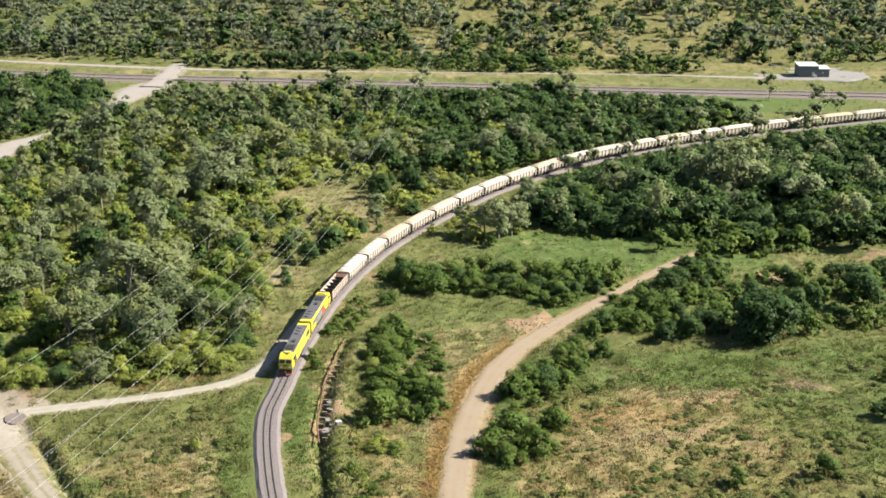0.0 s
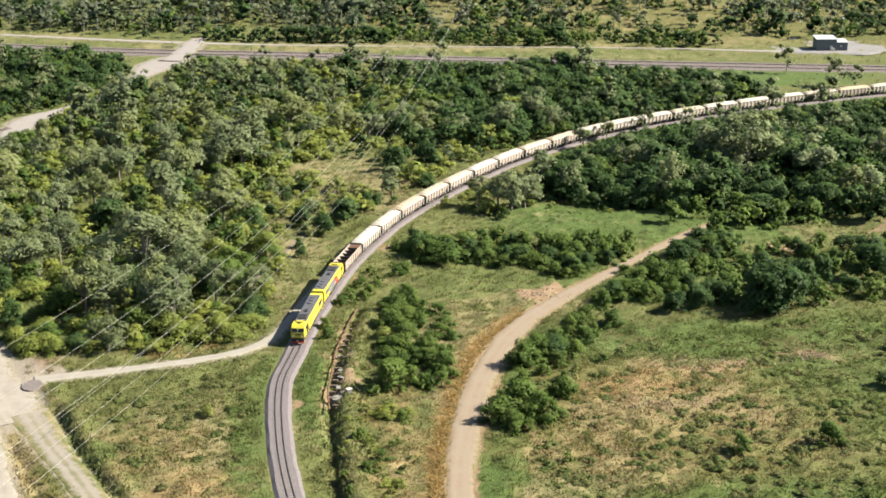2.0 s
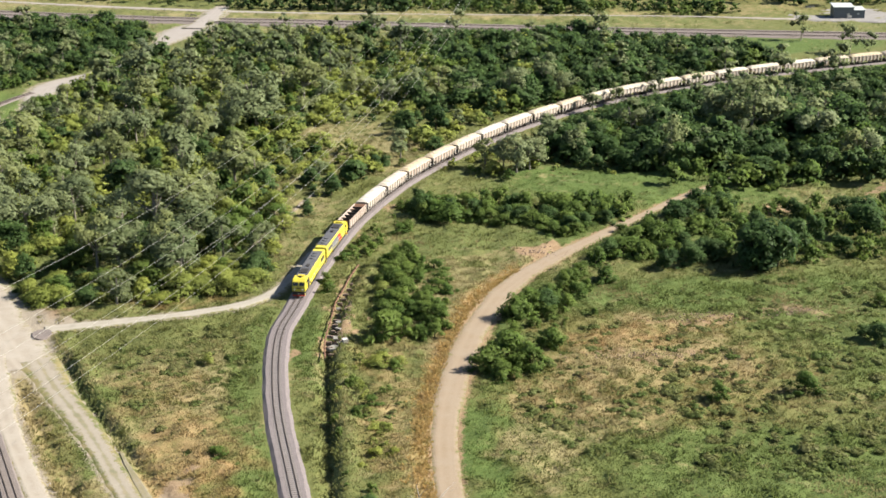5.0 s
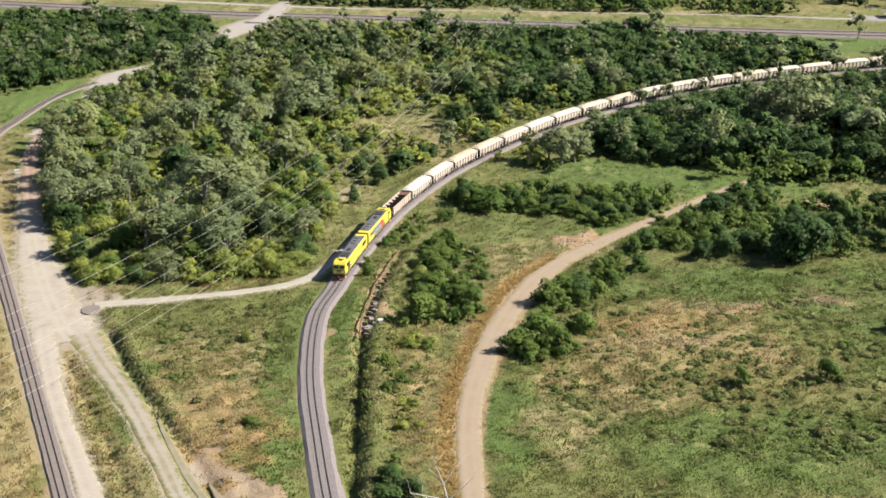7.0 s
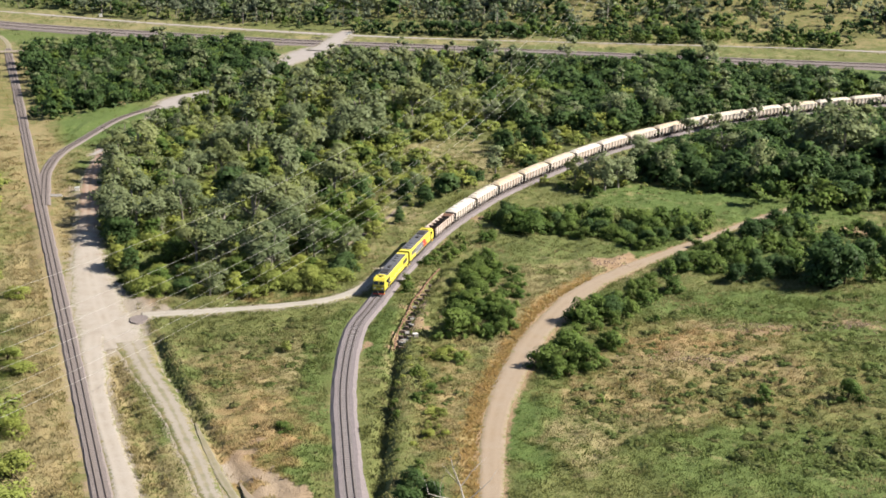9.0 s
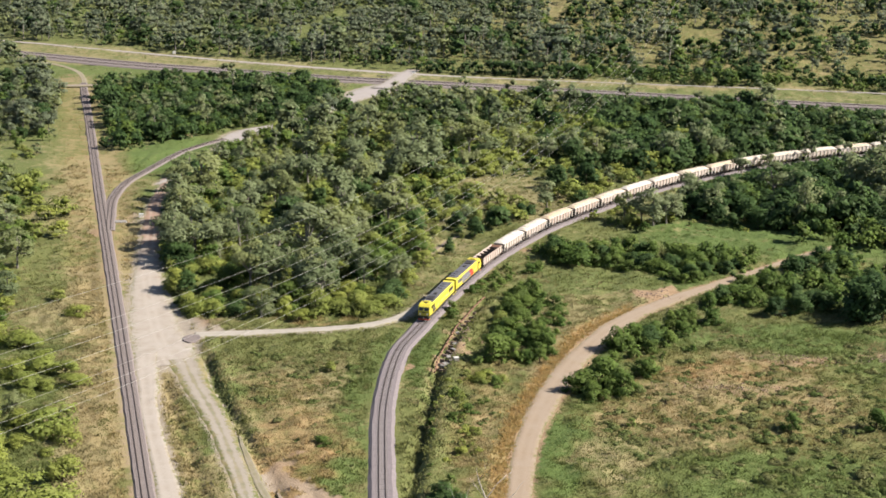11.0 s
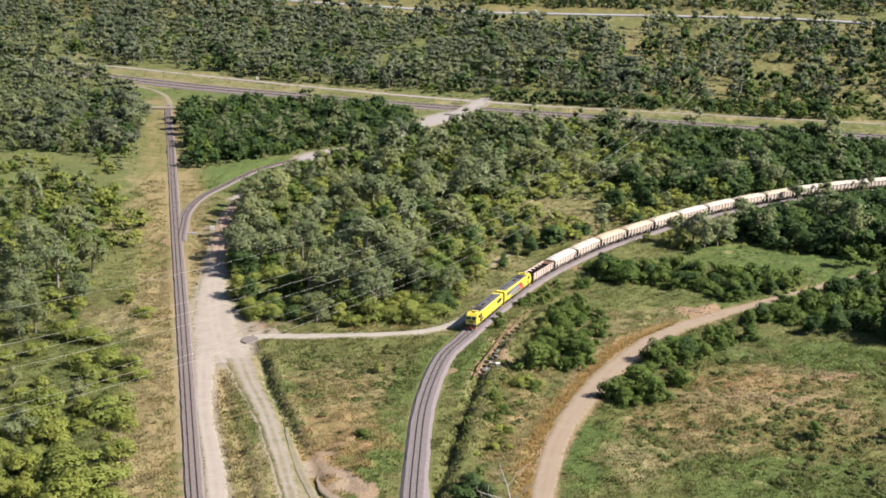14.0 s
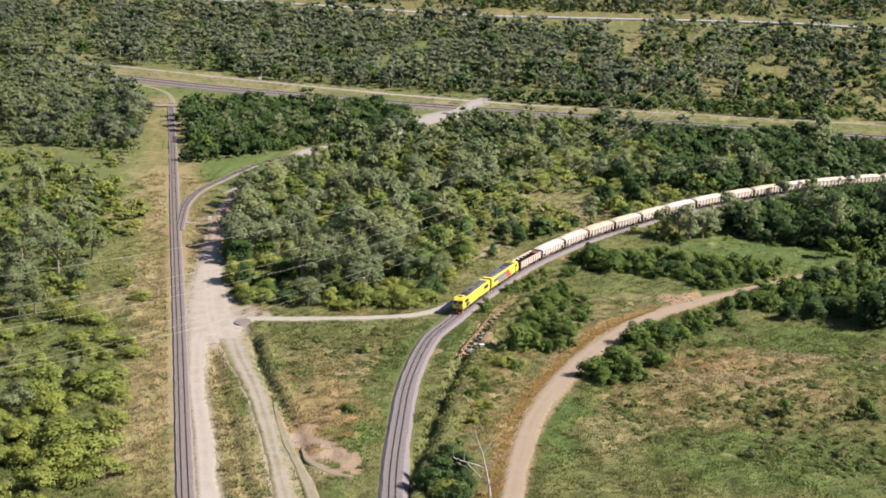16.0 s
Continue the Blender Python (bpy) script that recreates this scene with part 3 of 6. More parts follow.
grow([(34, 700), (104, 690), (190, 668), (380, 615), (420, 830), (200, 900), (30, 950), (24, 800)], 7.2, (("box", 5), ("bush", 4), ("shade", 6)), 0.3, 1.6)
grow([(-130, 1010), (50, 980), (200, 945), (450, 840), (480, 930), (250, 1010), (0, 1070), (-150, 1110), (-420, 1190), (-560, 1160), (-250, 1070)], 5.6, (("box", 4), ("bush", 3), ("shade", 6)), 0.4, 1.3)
grow([(14, 262), (30, 300), (44, 318), (50, 312), (38, 292), (30, 270), (22, 255)], 4.0, (("bush", 3), ("herb", 2)), 0.35, 0.7)
grow([(-11, 266), (-1, 279), (3, 270), (-1, 244), (-1, 214), (-9, 205), (-11, 249)], 2.5, (("bush", 1.6), ("herb", 6), ("scrub", 2)), 0.28, 0.56)
grow([(11, 412), (27, 420), (39, 424), (52, 418), (71, 408), (68, 394), (47, 396), (30, 398), (15, 396)], 3.4, (("scrub", 4), ("herb", 6), ("bush", 2)), 0.25, 0.6)
grow([(-17, 290), (-12, 316), (-4, 343), (8, 366), (16, 362), (-3, 332), (-11, 308), (-14.5, 285)], 3.6, (("bush", 2), ("herb", 2)), 0.3, 0.6)
grow([(14, 240), (60, 215), (110, 240), (120, 310), (70, 308), (40, 300), (26, 262)], 3.4, (("herb", 8), ("bush", 0.12)), 0.35, 0.9)
grow([(-58, 285), (-26, 296), (-26, 230), (-40, 240)], 3.6, (("herb", 6), ("bush", 0.12)), 0.35, 0.9)


def under_wood(x, y):
    """1 where trees or scrub stand close, 0 in the open."""
    out = np.zeros_like(x)
    xy = np.stack([x, y], 1)
    for poly, gap, kinds, low, high in AREAS:
        if gap < 7.5 and high > 1.02:
            out = np.maximum(out, inside(xy, poly))
    return out


def spots(rows, x, y):
    out = np.zeros_like(x)
    for cx, cy, rx, ry, amount in rows:
        q = ((x - cx) / rx) ** 2 + ((y - cy) / ry) ** 2
        out = np.maximum(out, amount * np.clip(1.7 - q, 0, 1))
    return out


def zones(x, y):
    xy = np.stack([x, y], 1)
    wx = x + 5.0 * (value_noise(x, y, 3.5, 61) - 0.5) + 7.0 * (value_noise(x, y, 10, 62) - 0.5)
    wy = y + 5.0 * (value_noise(x, y, 3.5, 63) - 0.5) + 7.0 * (value_noise(x, y, 10, 64) - 0.5)
    fx, fy = 3.4 * (value_noise(x, y, 1.5, 65) - 0.5), 3.4 * (value_noise(x, y, 1.5, 66) - 0.5)
    dirt = spots(DIRT_SPOTS, wx + fx, wy + fy)
    d, i = away(xy, RED_ROAD[::2])
    dirt = np.maximum(dirt, np.clip(1.0 - (d - RED_ROAD[::2][i, 2]) / 1.6, 0, 1) * 0.75)
    for line in (GRAVEL, LANE_A, LANE_B, SPUR, CROSS, ACCESS):
        d, i = away(xy, line[::2])
        dirt = np.maximum(dirt, np.clip(1.0 - (d - line[::2][i, 2]) / 2.2, 0, 1) * 0.7)
    d, i = away(xy, LEFT[::4])
    dirt = np.maximum(dirt, np.clip(1.0 - (d - 2.0) / 2.6, 0, 1) * 0.55)
    dry = 0.12 + spots(DRY_SPOTS, wx, wy)
    d, i = away(xy, RED_ROAD[::2])
    at, sd = RED_ROAD[::2][i], sideways(RED_ROAD[::2])[i]
    west = (x - at[:, 0]) * sd[:, 0] + (y - at[:, 1]) * sd[:, 1] > 0
    russet = np.maximum(spots(RUSSET_SPOTS, wx, wy), 0.8 * np.clip(1.3 - np.abs(d - at[:, 2] - 1.4) / 2.2, 0, 1) * west * (x < 32))
    side_d = away(xy, LEFT[::4])[0]
    verge = np.clip(1.4 - np.abs(side_d - 6.0) / 5.0, 0, 1) * (y < 640)
    dry = dry + 0.3 * verge
    russet = np.maximum(russet, 0.28 * verge)
    lush = spots(LUSH_SPOTS, wx, wy) * (1 - 0.8 * verge)
    # darker green under trees: understory, plus shade of the gaps put into colour
    wood = under_wood(wx, wy) * np.where(y > 690, 0.65, 1.0)
    lush = np.maximum(lush, 0.3 * wood)
    dry = np.clip(dry - 0.85 * lush - 0.25 * wood, 0, 1)
    return np.stack([dirt, dry, lush, russet], 1)


def dustiness(x, y):
    """How far bare soil is pale gravel dust rather than brown earth."""
    out = np.zeros_like(x)
    for line in (GRAVEL, LANE_A, LANE_B, SPUR, CROSS, ACCESS):
        d, i = away(np.stack([x, y], 1), line[::2])
        out = np.maximum(out, np.clip(1.6 - (d - line[::2][i, 2]) / 3.0, 0, 1))
    return np.maximum(out, 0.45 * np.exp(-((x + 29.5) / 7) ** 2 - ((y - 214) / 12) ** 2))


def ground_height(x, y):
    xy = np.stack([x, y], 1)
    free = np.clip(clearance(xy) / 3.0, 0, 1)
    z = rise(x, y)
    lumps = 0.55 * (value_noise(x, y, 1.9, 2) - 0.5) + 0.9 * (value_noise(x, y, 3.3, 3) - 0.5) + 0.8 * (value_noise(x, y, 9, 4) - 0.5) + 1.2 * (value_noise(x, y, 38, 5) - 0.5)
    z = z + lumps * free
    ditch = away(xy, DITCH)[0]
    z = z - 1.5 * np.exp(-(ditch / 1.1) ** 2) + 0.8 * np.exp(-((away(xy + (-3.0, 0), DITCH)[0]) / 1.6) ** 2)
    z = z - 0.9 * np.exp(-(away(xy + (-0.6, -0.2), DRAIN)[0] / 0.9) ** 2) - (0.6 + 0.7 * np.clip((y - 224) / 8, 0, 1)) * np.exp(-(away(xy, EDGE_DRAIN)[0] / 0.9) ** 2) + 0.75 * np.exp(-(away(xy + (-1.9, -0.6), EDGE_DRAIN)[0] / 1.1) ** 2) * np.clip((y - 228) / 8, 0, 1)
    z = z + 0.6 * np.exp(-((x + 30) / 4.5) ** 2 - ((y - 219) / 7) ** 2) + 0.5 * (value_noise(x, y, 1.7, 8) - 0.5) * np.exp(-((x + 29) / 6) ** 2 - ((y - 217) / 9) ** 2)
    return z


def build_ground():
    xs = np.r_[np.linspace(-3200, -460, 14), np.linspace(-430, -140, 48), np.arange(-134, 150, 1.0), np.linspace(152, 430, 60), np.linspace(470, 3200, 14)]
    ys = np.r_[np.linspace(-900, 100, 8), np.linspace(115, 172, 12), np.arange(174, 330, 1.0), np.arange(330, 420, 1.5), np.arange(421, 760, 3.6), np.linspace(765, 1100, 70), np.linspace(1130, 4200, 24)]
    X, Y = np.meshgrid(xs, ys)
    x, y = X.ravel(), Y.ravel()
    z = np.minimum(ground_height(x, y), 120)
    n, m = len(xs), len(ys)
    i = (np.arange(m - 1)[:, None] * n + np.arange(n - 1)).ravel()
    faces = np.stack([i, i + 1, i + n + 1, i + n], 1)
    me = mesh_of("ground", np.stack([x, y, z], 1), faces.tolist(), M_GROUND, [("zone", zones(x, y)), ("dust", dustiness(x, y))])
    me.polygons.foreach_set("use_smooth", [True] * len(me.polygons))
    return tagged(new("ground", me), "rough grassy ground with green and straw-coloured patches", "ground", kind="structure")


ground = build_ground()


def ribbon(name, line, profile, material, label, category, lift=None):
    """A strip along a line; profile: (off, height) pairs from one edge to the other."""
    sd = sideways(line)
    base = rise(line[:, 0], line[:, 1]) if lift is None else lift
    n, k = len(line), len(profile)
    V, A = [], []
    for off, up in profile:
        wob = 0.35 * (value_noise(line[:, 0] + 3 * off, line[:, 1], 2.2, 15) - 0.5) if up < 0 else (0.22 * (value_noise(line[:, 0] + 5 * off, line[:, 1], 3.0, 16) - 0.5) if 1.3 < abs(off) < 2 else 0.0)
        V.append(np.stack([line[:, 0] + sd[:, 0] * (off + wob), line[:, 1] + sd[:, 1] * (off + wob), base + up], 1))
        A.append(np.full(n, off))
    V, A = np.stack(V, 1).reshape(-1, 3), np.stack(A, 1).ravel()
    i = (np.arange(n - 1)[:, None] * k + np.arange(k - 1)).ravel()
    F = np.stack([i, i + k, i + k + 1, i + 1], 1)
    me = mesh_of(name, V, F.tolist(), material, [("across", A)])
    return tagged(new(name, me), label, category, kind="structure")


def road(name, line, material, label, lift, seed):
    """An earth road with ragged edges that sink into the verge."""
    sd = sideways(line)
    n = len(line)
    V, A, E, k = [], [], [], 9
    for j, u in enumerate(np.linspace(-1, 1, k)):
        wob = 1 + 0.16 * (value_noise(line[:, 0], line[:, 1], 4.0, seed + (u > 0)) - 0.5) + 0.3 * (value_noise(line[:, 0], line[:, 1], 11.0, seed + 7 + (u > 0)) - 0.5)
        off = u * line[:, 2] * wob + (0.3 * (value_noise(line[:, 0], line[:, 1], 2.3, seed + 15 + int(u > 0)) - 0.5) if abs(u) > 0.7 else 0.0)
        up = lift - (0.20 if abs(u) == 1 else 0.0)
        V.append(np.stack([line[:, 0] + sd[:, 0] * off, line[:, 1] + sd[:, 1] * off, rise(line[:, 0], line[:, 1]) + up], 1))
        A.append(off)
        E.append(np.full(n, abs(u)))
    V, A = np.stack(V, 1).reshape(-1, 3), np.stack(A, 1).ravel()
    E = np.stack(E, 1).ravel()
    i = (np.arange(n - 1)[:, None] * k + np.arange(k - 1)).ravel()
    F = np.stack([i, i + k, i + k + 1, i + 1], 1)
    me = mesh_of(name, V, F.tolist(), material, [("across", A), ("edge", E)])
    me.polygons.foreach_set("use_smooth", [True] * len(me.polygons))
    return tagged(new(name, me), label, "dirt road", kind="structure")


road("gravel_road", GRAVEL, M_GRAVEL, "wide pale dusty gravel road beside the straight track", 0.10, 11)
road("gravel_lane", LANE_A, M_GRAVEL, "pale gravel lane running beside the straight track", 0.14, 21)
road("gravel_lane", LANE_B, M_WEEDY, "pale gravel lane forking off past a grass island", 0.18, 31)
road("gravel_lane", LANE_C, M_WORN, "faint worn strip beside the gravel lane", 0.13, 35)
road("sand_path", SAND_PATH, M_BROWN_GRAVEL, "short curved path at the foot of the sand scrape", 0.16, 37)
road("spur_road", SPUR, M_WHITE_GRAVEL, "narrow white gravel track leading to the curved railway", 0.22, 41)
road("drain_path", DRAIN_PATH, M_BROWN_GRAVEL, "pale concrete drain strip between the trees and the railway", 0.2, 91)
road("earth_road", RED_ROAD, M_RED, "sandy orange earth road curving through grass", 0.12, 51)
road("crossing_road", CROSS, M_APRON, "pale gravel road crossing the main line", 0.16, 61)
road("access_road", ACCESS, M_APRON, "thin pale service road along the main line", 0.22, 71)
road("crossing_deck", lane([(-61, 638, 5.0), (-57.5, 652, 5.0), (-55, 668, 5.0), (-53, 684, 4.5)]), M_APRON, "pale gravel packed over the rails at the crossing", 0.57, 65)
road("level_crossing_road", LEVEL, M_PALE_DUST, "short pale gravel strip across the single track", 0.66, 81)
road("old_track", OLD_TRACK, M_WORN, "overgrown track bed with reddish wheel ruts", 0.12, 85)
ribbon("highway", HIGHWAY, [(-6, -0.2), (-5.6, 0.3), (5.6, 0.3), (6, -0.2)], M_ASPHALT, "pale grey sealed highway below the hill", "highway")


# ---- railway tracks ----
def railway(line, ballast, sleeper_material, label, half=1.8, foot=3.1, high=0.45, gap=0.685, lift=0.0):
    ribbon("ballast", line[::2], [(-foot, -0.25 + lift), (-half, high + lift), (-1.2, high + lift), (-0.85, high + lift), (-0.3, high + lift), (0.3, high + lift), (0.85, high + lift), (1.2, high + lift), (half, high + lift), (foot, -0.25 + lift)],
           ballast, "bed of crushed stone under the " + label, "track ballast")
    # sleepers
    fine = spline(line[::10, :2], gap) if len(line) > 20 else line
    sd = sideways(fine)
    d = np.stack([sd[:, 1], -sd[:, 0]], 1)
    base = rise(fine[:, 0], fine[:, 1]) + high + lift
    corners = [(-1.05, -0.12, -0.1), (1.05, -0.12, -0.1), (1.05, 0.12, -0.1), (-1.05, 0.12, -0.1), (-1.05, -0.11, 0.05), (1.05, -0.11, 0.05), (1.05, 0.11, 0.05), (-1.05, 0.11, 0.05)]
    V = np.stack([np.stack([fine[:, 0] + sd[:, 0] * a + d[:, 0] * b, fine[:, 1] + sd[:, 1] * a + d[:, 1] * b, base + c], 1) for a, b, c in corners], 1).reshape(-1, 3)
    quads = np.array([(4, 5, 6, 7), (0, 1, 5, 4), (1, 2, 6, 5), (2, 3, 7, 6), (3, 0, 4, 7)])
    F = (np.arange(len(fine))[:, None, None] * 8 + quads[None]).reshape(-1, 4)
    tagged(new("sleepers", mesh_of("sleepers", V, F.tolist(), sleeper_material)), "row of cross sleepers under the " + label, "sleepers", kind="stuff")
    for s in (-0.57, 0.57):
        off = line[::2].copy()
        off[:, :2] += sideways(line[::2]) * s
        prof = [(-0.07, 0.05), (-0.07, 0.07), (-0.025, 0.08), (-0.036, 0.155), (0.036, 0.155), (0.025, 0.08), (0.07, 0.07), (0.07, 0.05)]
        ribbon("rail", off, [(a, b + high + lift) for a, b in prof], M_RAIL, "worn steel rail of the " + label, "rail")


ribbon("yard_ballast", MAIN[::4], [(-8.5, -0.3), (-7.5, 0.22), (9.0, 0.22), (10.0, -0.3)], M_OLD_BALLAST, "wide pale brown stone bed under the double main line", "track ballast")
railway(CURVE, M_BALLAST, M_SLEEPER, "curved line", 1.75, 2.8)
railway(LEFT, M_OLD_BALLAST, M_WOOD_SLEEPER, "straight single line", 1.4, 2.05, 0.30)
railway(BRANCH, M_OLD_BALLAST, M_WOOD_SLEEPER, "branch line", 1.4, 2.3, 0.26)
railway(MAIN_FAR, M_OLD_BALLAST, M_WOOD_SLEEPER, "double main line", 1.7, 2.6, 0.40)
railway(MAIN_NEAR, M_OLD_BALLAST, M_WOOD_SLEEPER, "double main line", 1.7, 2.6, 0.42)


# ---- the train ----
def along(s):
    """Point, and heading towards the front, at s metres behind the front of the train."""
    far = S_HEAD + s
    i = far / 0.5
    a, b = int(i), min(int(i) + 1, len(CURVE) - 1)
    p = CURVE[a] + (CURVE[b] - CURVE[a]) * (i - a)
    return p


def seat(s0, s1, up=0.61):
    """Pose of a vehicle whose bogies stand s0 and s1 metres behind the front."""
    a, b = along(s0), along(s1)
    mid = (a + b) / 2
    return pose(mid[0], mid[1], up, 0, 0, math.degrees(math.atan2(a[1] - b[1], a[0] - b[0])))


S_HEAD = 0.5 * int(np.argmin(np.linalg.norm(CURVE - np.array([-16.6, 306.0]), axis=1)))


def wheel_bm():
    bm = bmesh.new()
    for y in (-0.57, 0.57):
        tube(bm, (0, y - 0.07, 0.46), (0, y + 0.07, 0.46), 0.46, 0.46, 12)
    tube(bm, (0, -0.6, 0.46), (0, 0.6, 0.46), 0.09, 0.09, 6)
    return bm


def bogie(parent, x, axles, spread):
    b = part("bogie", boxes((x - spread - 0.5, x + spread + 0.5, -0.98, -0.78, 0.30, 0.72), (x - spread - 0.5, x + spread + 0.5, 0.78, 0.98, 0.30, 0.72), (x - 0.4, x + 0.4, -0.9, 0.9, 0.45, 0.8), bevel=0.04), M_BLACK, parent)
    for k in range(axles):
        bm = wheel_bm()
        bmesh.ops.translate(bm, vec=(x - spread + 2 * spread * k / (axles - 1), 0, 0), verts=bm.verts)
        part("wheel_set", bm, M_RAIL, b)


def locomotive(m, livery, label):
    t = thing("locomotive", label, "locomotive", "train vehicles", m)
    L = 10.55
    part("underframe", boxes((-L, L, -1.25, 1.25, 0.95, 1.25), (-3.2, 3.2, -1.2, 1.2, 0.35, 0.95), bevel=0.05), M_BLACK, t)
    for x in (-6.6, 6.6):
        bogie(t, x, 3, 1.75)
    # full-width hood with a chamfered roof line
    hood = [(-1.38, 1.22), (1.38, 1.22), (1.38, 3.42), (1.2, 3.72), (-1.2, 3.72), (-1.38, 3.42)]
    part("body", prism(hood, -L + 0.15, 7.3), M_YELLOW, t)
    # cab: raised nose with a raked windscreen
    cab = bmesh.new()
    ring = [[(7.3, 1.22), (10.35, 1.22), (10.5, 2.35), (9.95, 3.35), (9.2, 3.86), (7.3, 3.86)]]
    for y, cut in ((-1.40, 0.0), (1.40, 0.0)):
        ring.append([cab.verts.new((x, y, z)) for x, z in ring[0]])
    a, b = ring[1], ring[2]
    cab.faces.new(a), cab.faces.new(b)
    for i in range(6):
        j = (i + 1) % 6
        cab.faces.new((a[i], a[j], b[j], b[i]))
    bmesh.ops.bevel(cab, geom=list(cab.edges), offset=0.12, segments=2, affect="EDGES", profile=0.5)
    c = part("cab", cab, M_YELLOW, t)
    for y in (-0.66, 0.66):
        bm = boxes((-0.02, 0.02, y - 0.55, y + 0.55, -0.38, 0.38), bevel=0.015)
        bmesh.ops.rotate(bm, cent=(0, 0, 0), matrix=Matrix.Rotation(radians(-28.8), 3, "Y"), verts=bm.verts)
        bmesh.ops.translate(bm, vec=(10.25, 0, 2.88), verts=bm.verts)
        part("windscreen", bm, M_GLASS_DARK, c, "dark tinted windscreen pane")
    for y in (-1.41, 1.41):
        part("side_window", boxes((8.1, 9.1, y - 0.02, y + 0.02, 2.65, 3.25), bevel=0.015), M_GLASS_DARK, c)
        # cab door as a thin black panel laid on the side
        part("cab_door", boxes((7.45, 7.98, y - 0.02, y + 0.02, 1.4, 3.3), bevel=0.01), M_BLACK, c, "flat black cab door")
    for y in (-0.85, 0.85):
        bm = bmesh.new()
        tube(bm, (10.4, y, 1.75), (10.56, y, 1.75), 0.17, 0.17, 10)
        part("headlight", bm, M_LAMP, c)
    part("number_panel", boxes((10.4, 10.52, -0.45, 0.45, 1.95, 2.2), bevel=0.02), M_BLACK, c)
    part("pilot", boxes((10.2, 10.75, -1.3, 1.3, 0.35, 0.62), bevel=0.08), M_REDPAINT, t, "red snowplough-shaped pilot")
    part("front_headstock", boxes((10.2, 10.62, -1.3, 1.3, 0.62, 1.0), bevel=0.05), M_BLACK, t)
    part("rear_headstock", boxes((-10.75, -10.4, -1.25, 1.25, 0.5, 1.1), bevel=0.05), M_BLACK, t)
    for s in (-1, 1):
        part("coupler", boxes((s * 10.9 - 0.35, s * 10.9 + 0.35, -0.16, 0.16, 0.72, 1.0), bevel=0.04), M_BLACK, t)
    # roof equipment
    r = part("roof_panel", boxes((-8.9, 7.1, -1.19, 1.19, 3.70, 3.80), bevel=0.03), M_ROOFGREY, t, "dark grey sooty roof panel")
    for x in (-7.3, -5.6, -3.9):
        bm = bmesh.new()
        tube(bm, (x, 0, 3.78), (x, 0, 3.95), 0.72, 0.66, 16)
        part("radiator_fan", bm, M_ROOFGREY, r)
    part("exhaust", boxes((0.4, 1.7, -0.35, 0.35, 3.78, 4.0), bevel=0.05), M_BLACK, r)
    part("dynamic_brake", boxes((3.4, 5.9, -0.85, 0.85, 3.78, 3.98), bevel=0.05), M_BLACK, r)
    part("horn", boxes((8.4, 8.9, -0.3, 0.3, 3.85, 4.02), bevel=0.04), M_BLACK, t)
    part("air_conditioner", boxes((7.5, 8.3, -0.7, 0.7, 3.84, 4.1), bevel=0.06), M_YELLOW, t)
    # side doors, grilles, livery panels and handrails
    for s in (-1, 1):
        y = s * 1.39
        for k in range(9):
            x = -9.6 + k * 1.75
            part("access_door", boxes((x, x + 1.55, y - 0.02, y + 0.02, 1.42, 3.1), bevel=0.012), M_YELLOW, t)
        part("grille", boxes((-8.9, -5.6, y - 0.035, y + 0.035, 2.25, 3.1), bevel=0.012), M_BLACK if livery == "plain" else M_ROOFGREY, t, "dark radiator grille")
        if livery == "banner":
            part("livery_panel", boxes((-5.4, 1.6, y - 0.045, y + 0.045, 1.4, 3.3), bevel=0.01), M_GREYPAINT, t, "grey painted banner panel")
            bm = bmesh.new()
            tri = [bm.verts.new((x, y + s * 0.055, z)) for x, z in ((1.4, 1.4), (4.4, 1.4), (2.4, 3.2), (0.2, 3.2))]
            top = bmesh.ops.extrude_face_region(bm, geom=[bm.faces.new(tri)])
            bmesh.ops.translate(bm, vec=(0, -s * 0.09, 0), verts=[g for g in top["geom"] if isinstance(g, bmesh.types.BMVert)])
            part("livery_chevron", bm, M_REDPAINT, t, "red slanted livery stripe")
        else:
            # flat black panel on the hood side, nothing is cut in
            part("hood_marking", boxes((6.35, 7.25, y - 0.03, y + 0.03, 1.35, 3.3), bevel=0.01), M_BLACK, t, "black upright marking behind the cab")
            part("livery_stripe", boxes((-2.6, 0.2, y - 0.03, y + 0.03, 1.32, 1.42), bevel=0.005), M_BLACK, t)
            part("side_vent", boxes((5.2, 6.2, y - 0.045, y + 0.045, 1.6, 2.0), bevel=0.005), M_BLACK, t)
        bm = bmesh.new()
        tube(bm, (-9.8, s * 1.47, 2.2), (7.2, s * 1.47, 2.2), 0.025, 0.025, 5)
        for x in (-9.8, -5.5, -1.3, 3.0, 7.2):
            tube(bm, (x, s * 1.47, 2.2), (x, s * 1.39, 2.2), 0.02, 0.02, 5)
        part("handrail", bm, M_WHITE, t)
        for x in (-10.2, 10.0):
            for z in (0.35, 0.70):
                part("cab_step", boxes((x - 0.25, x + 0.25, s * 1.15 - 0.15, s * 1.15 + 0.15, z, z + 0.06), bevel=0.01), M_YELLOW, t)
    return t


locomotive(seat(4.2, 17.5), "plain", "bright yellow diesel locomotive with a dark grey roof heading the train")
second = seat(26.2, 39.5)
locomotive(second @ pose(0, 0, 0, 0, 0, 180), "banner", "yellow diesel locomotive with grey panel and red stripe, running backwards")

WL = 6.95     # half length of a wagon body


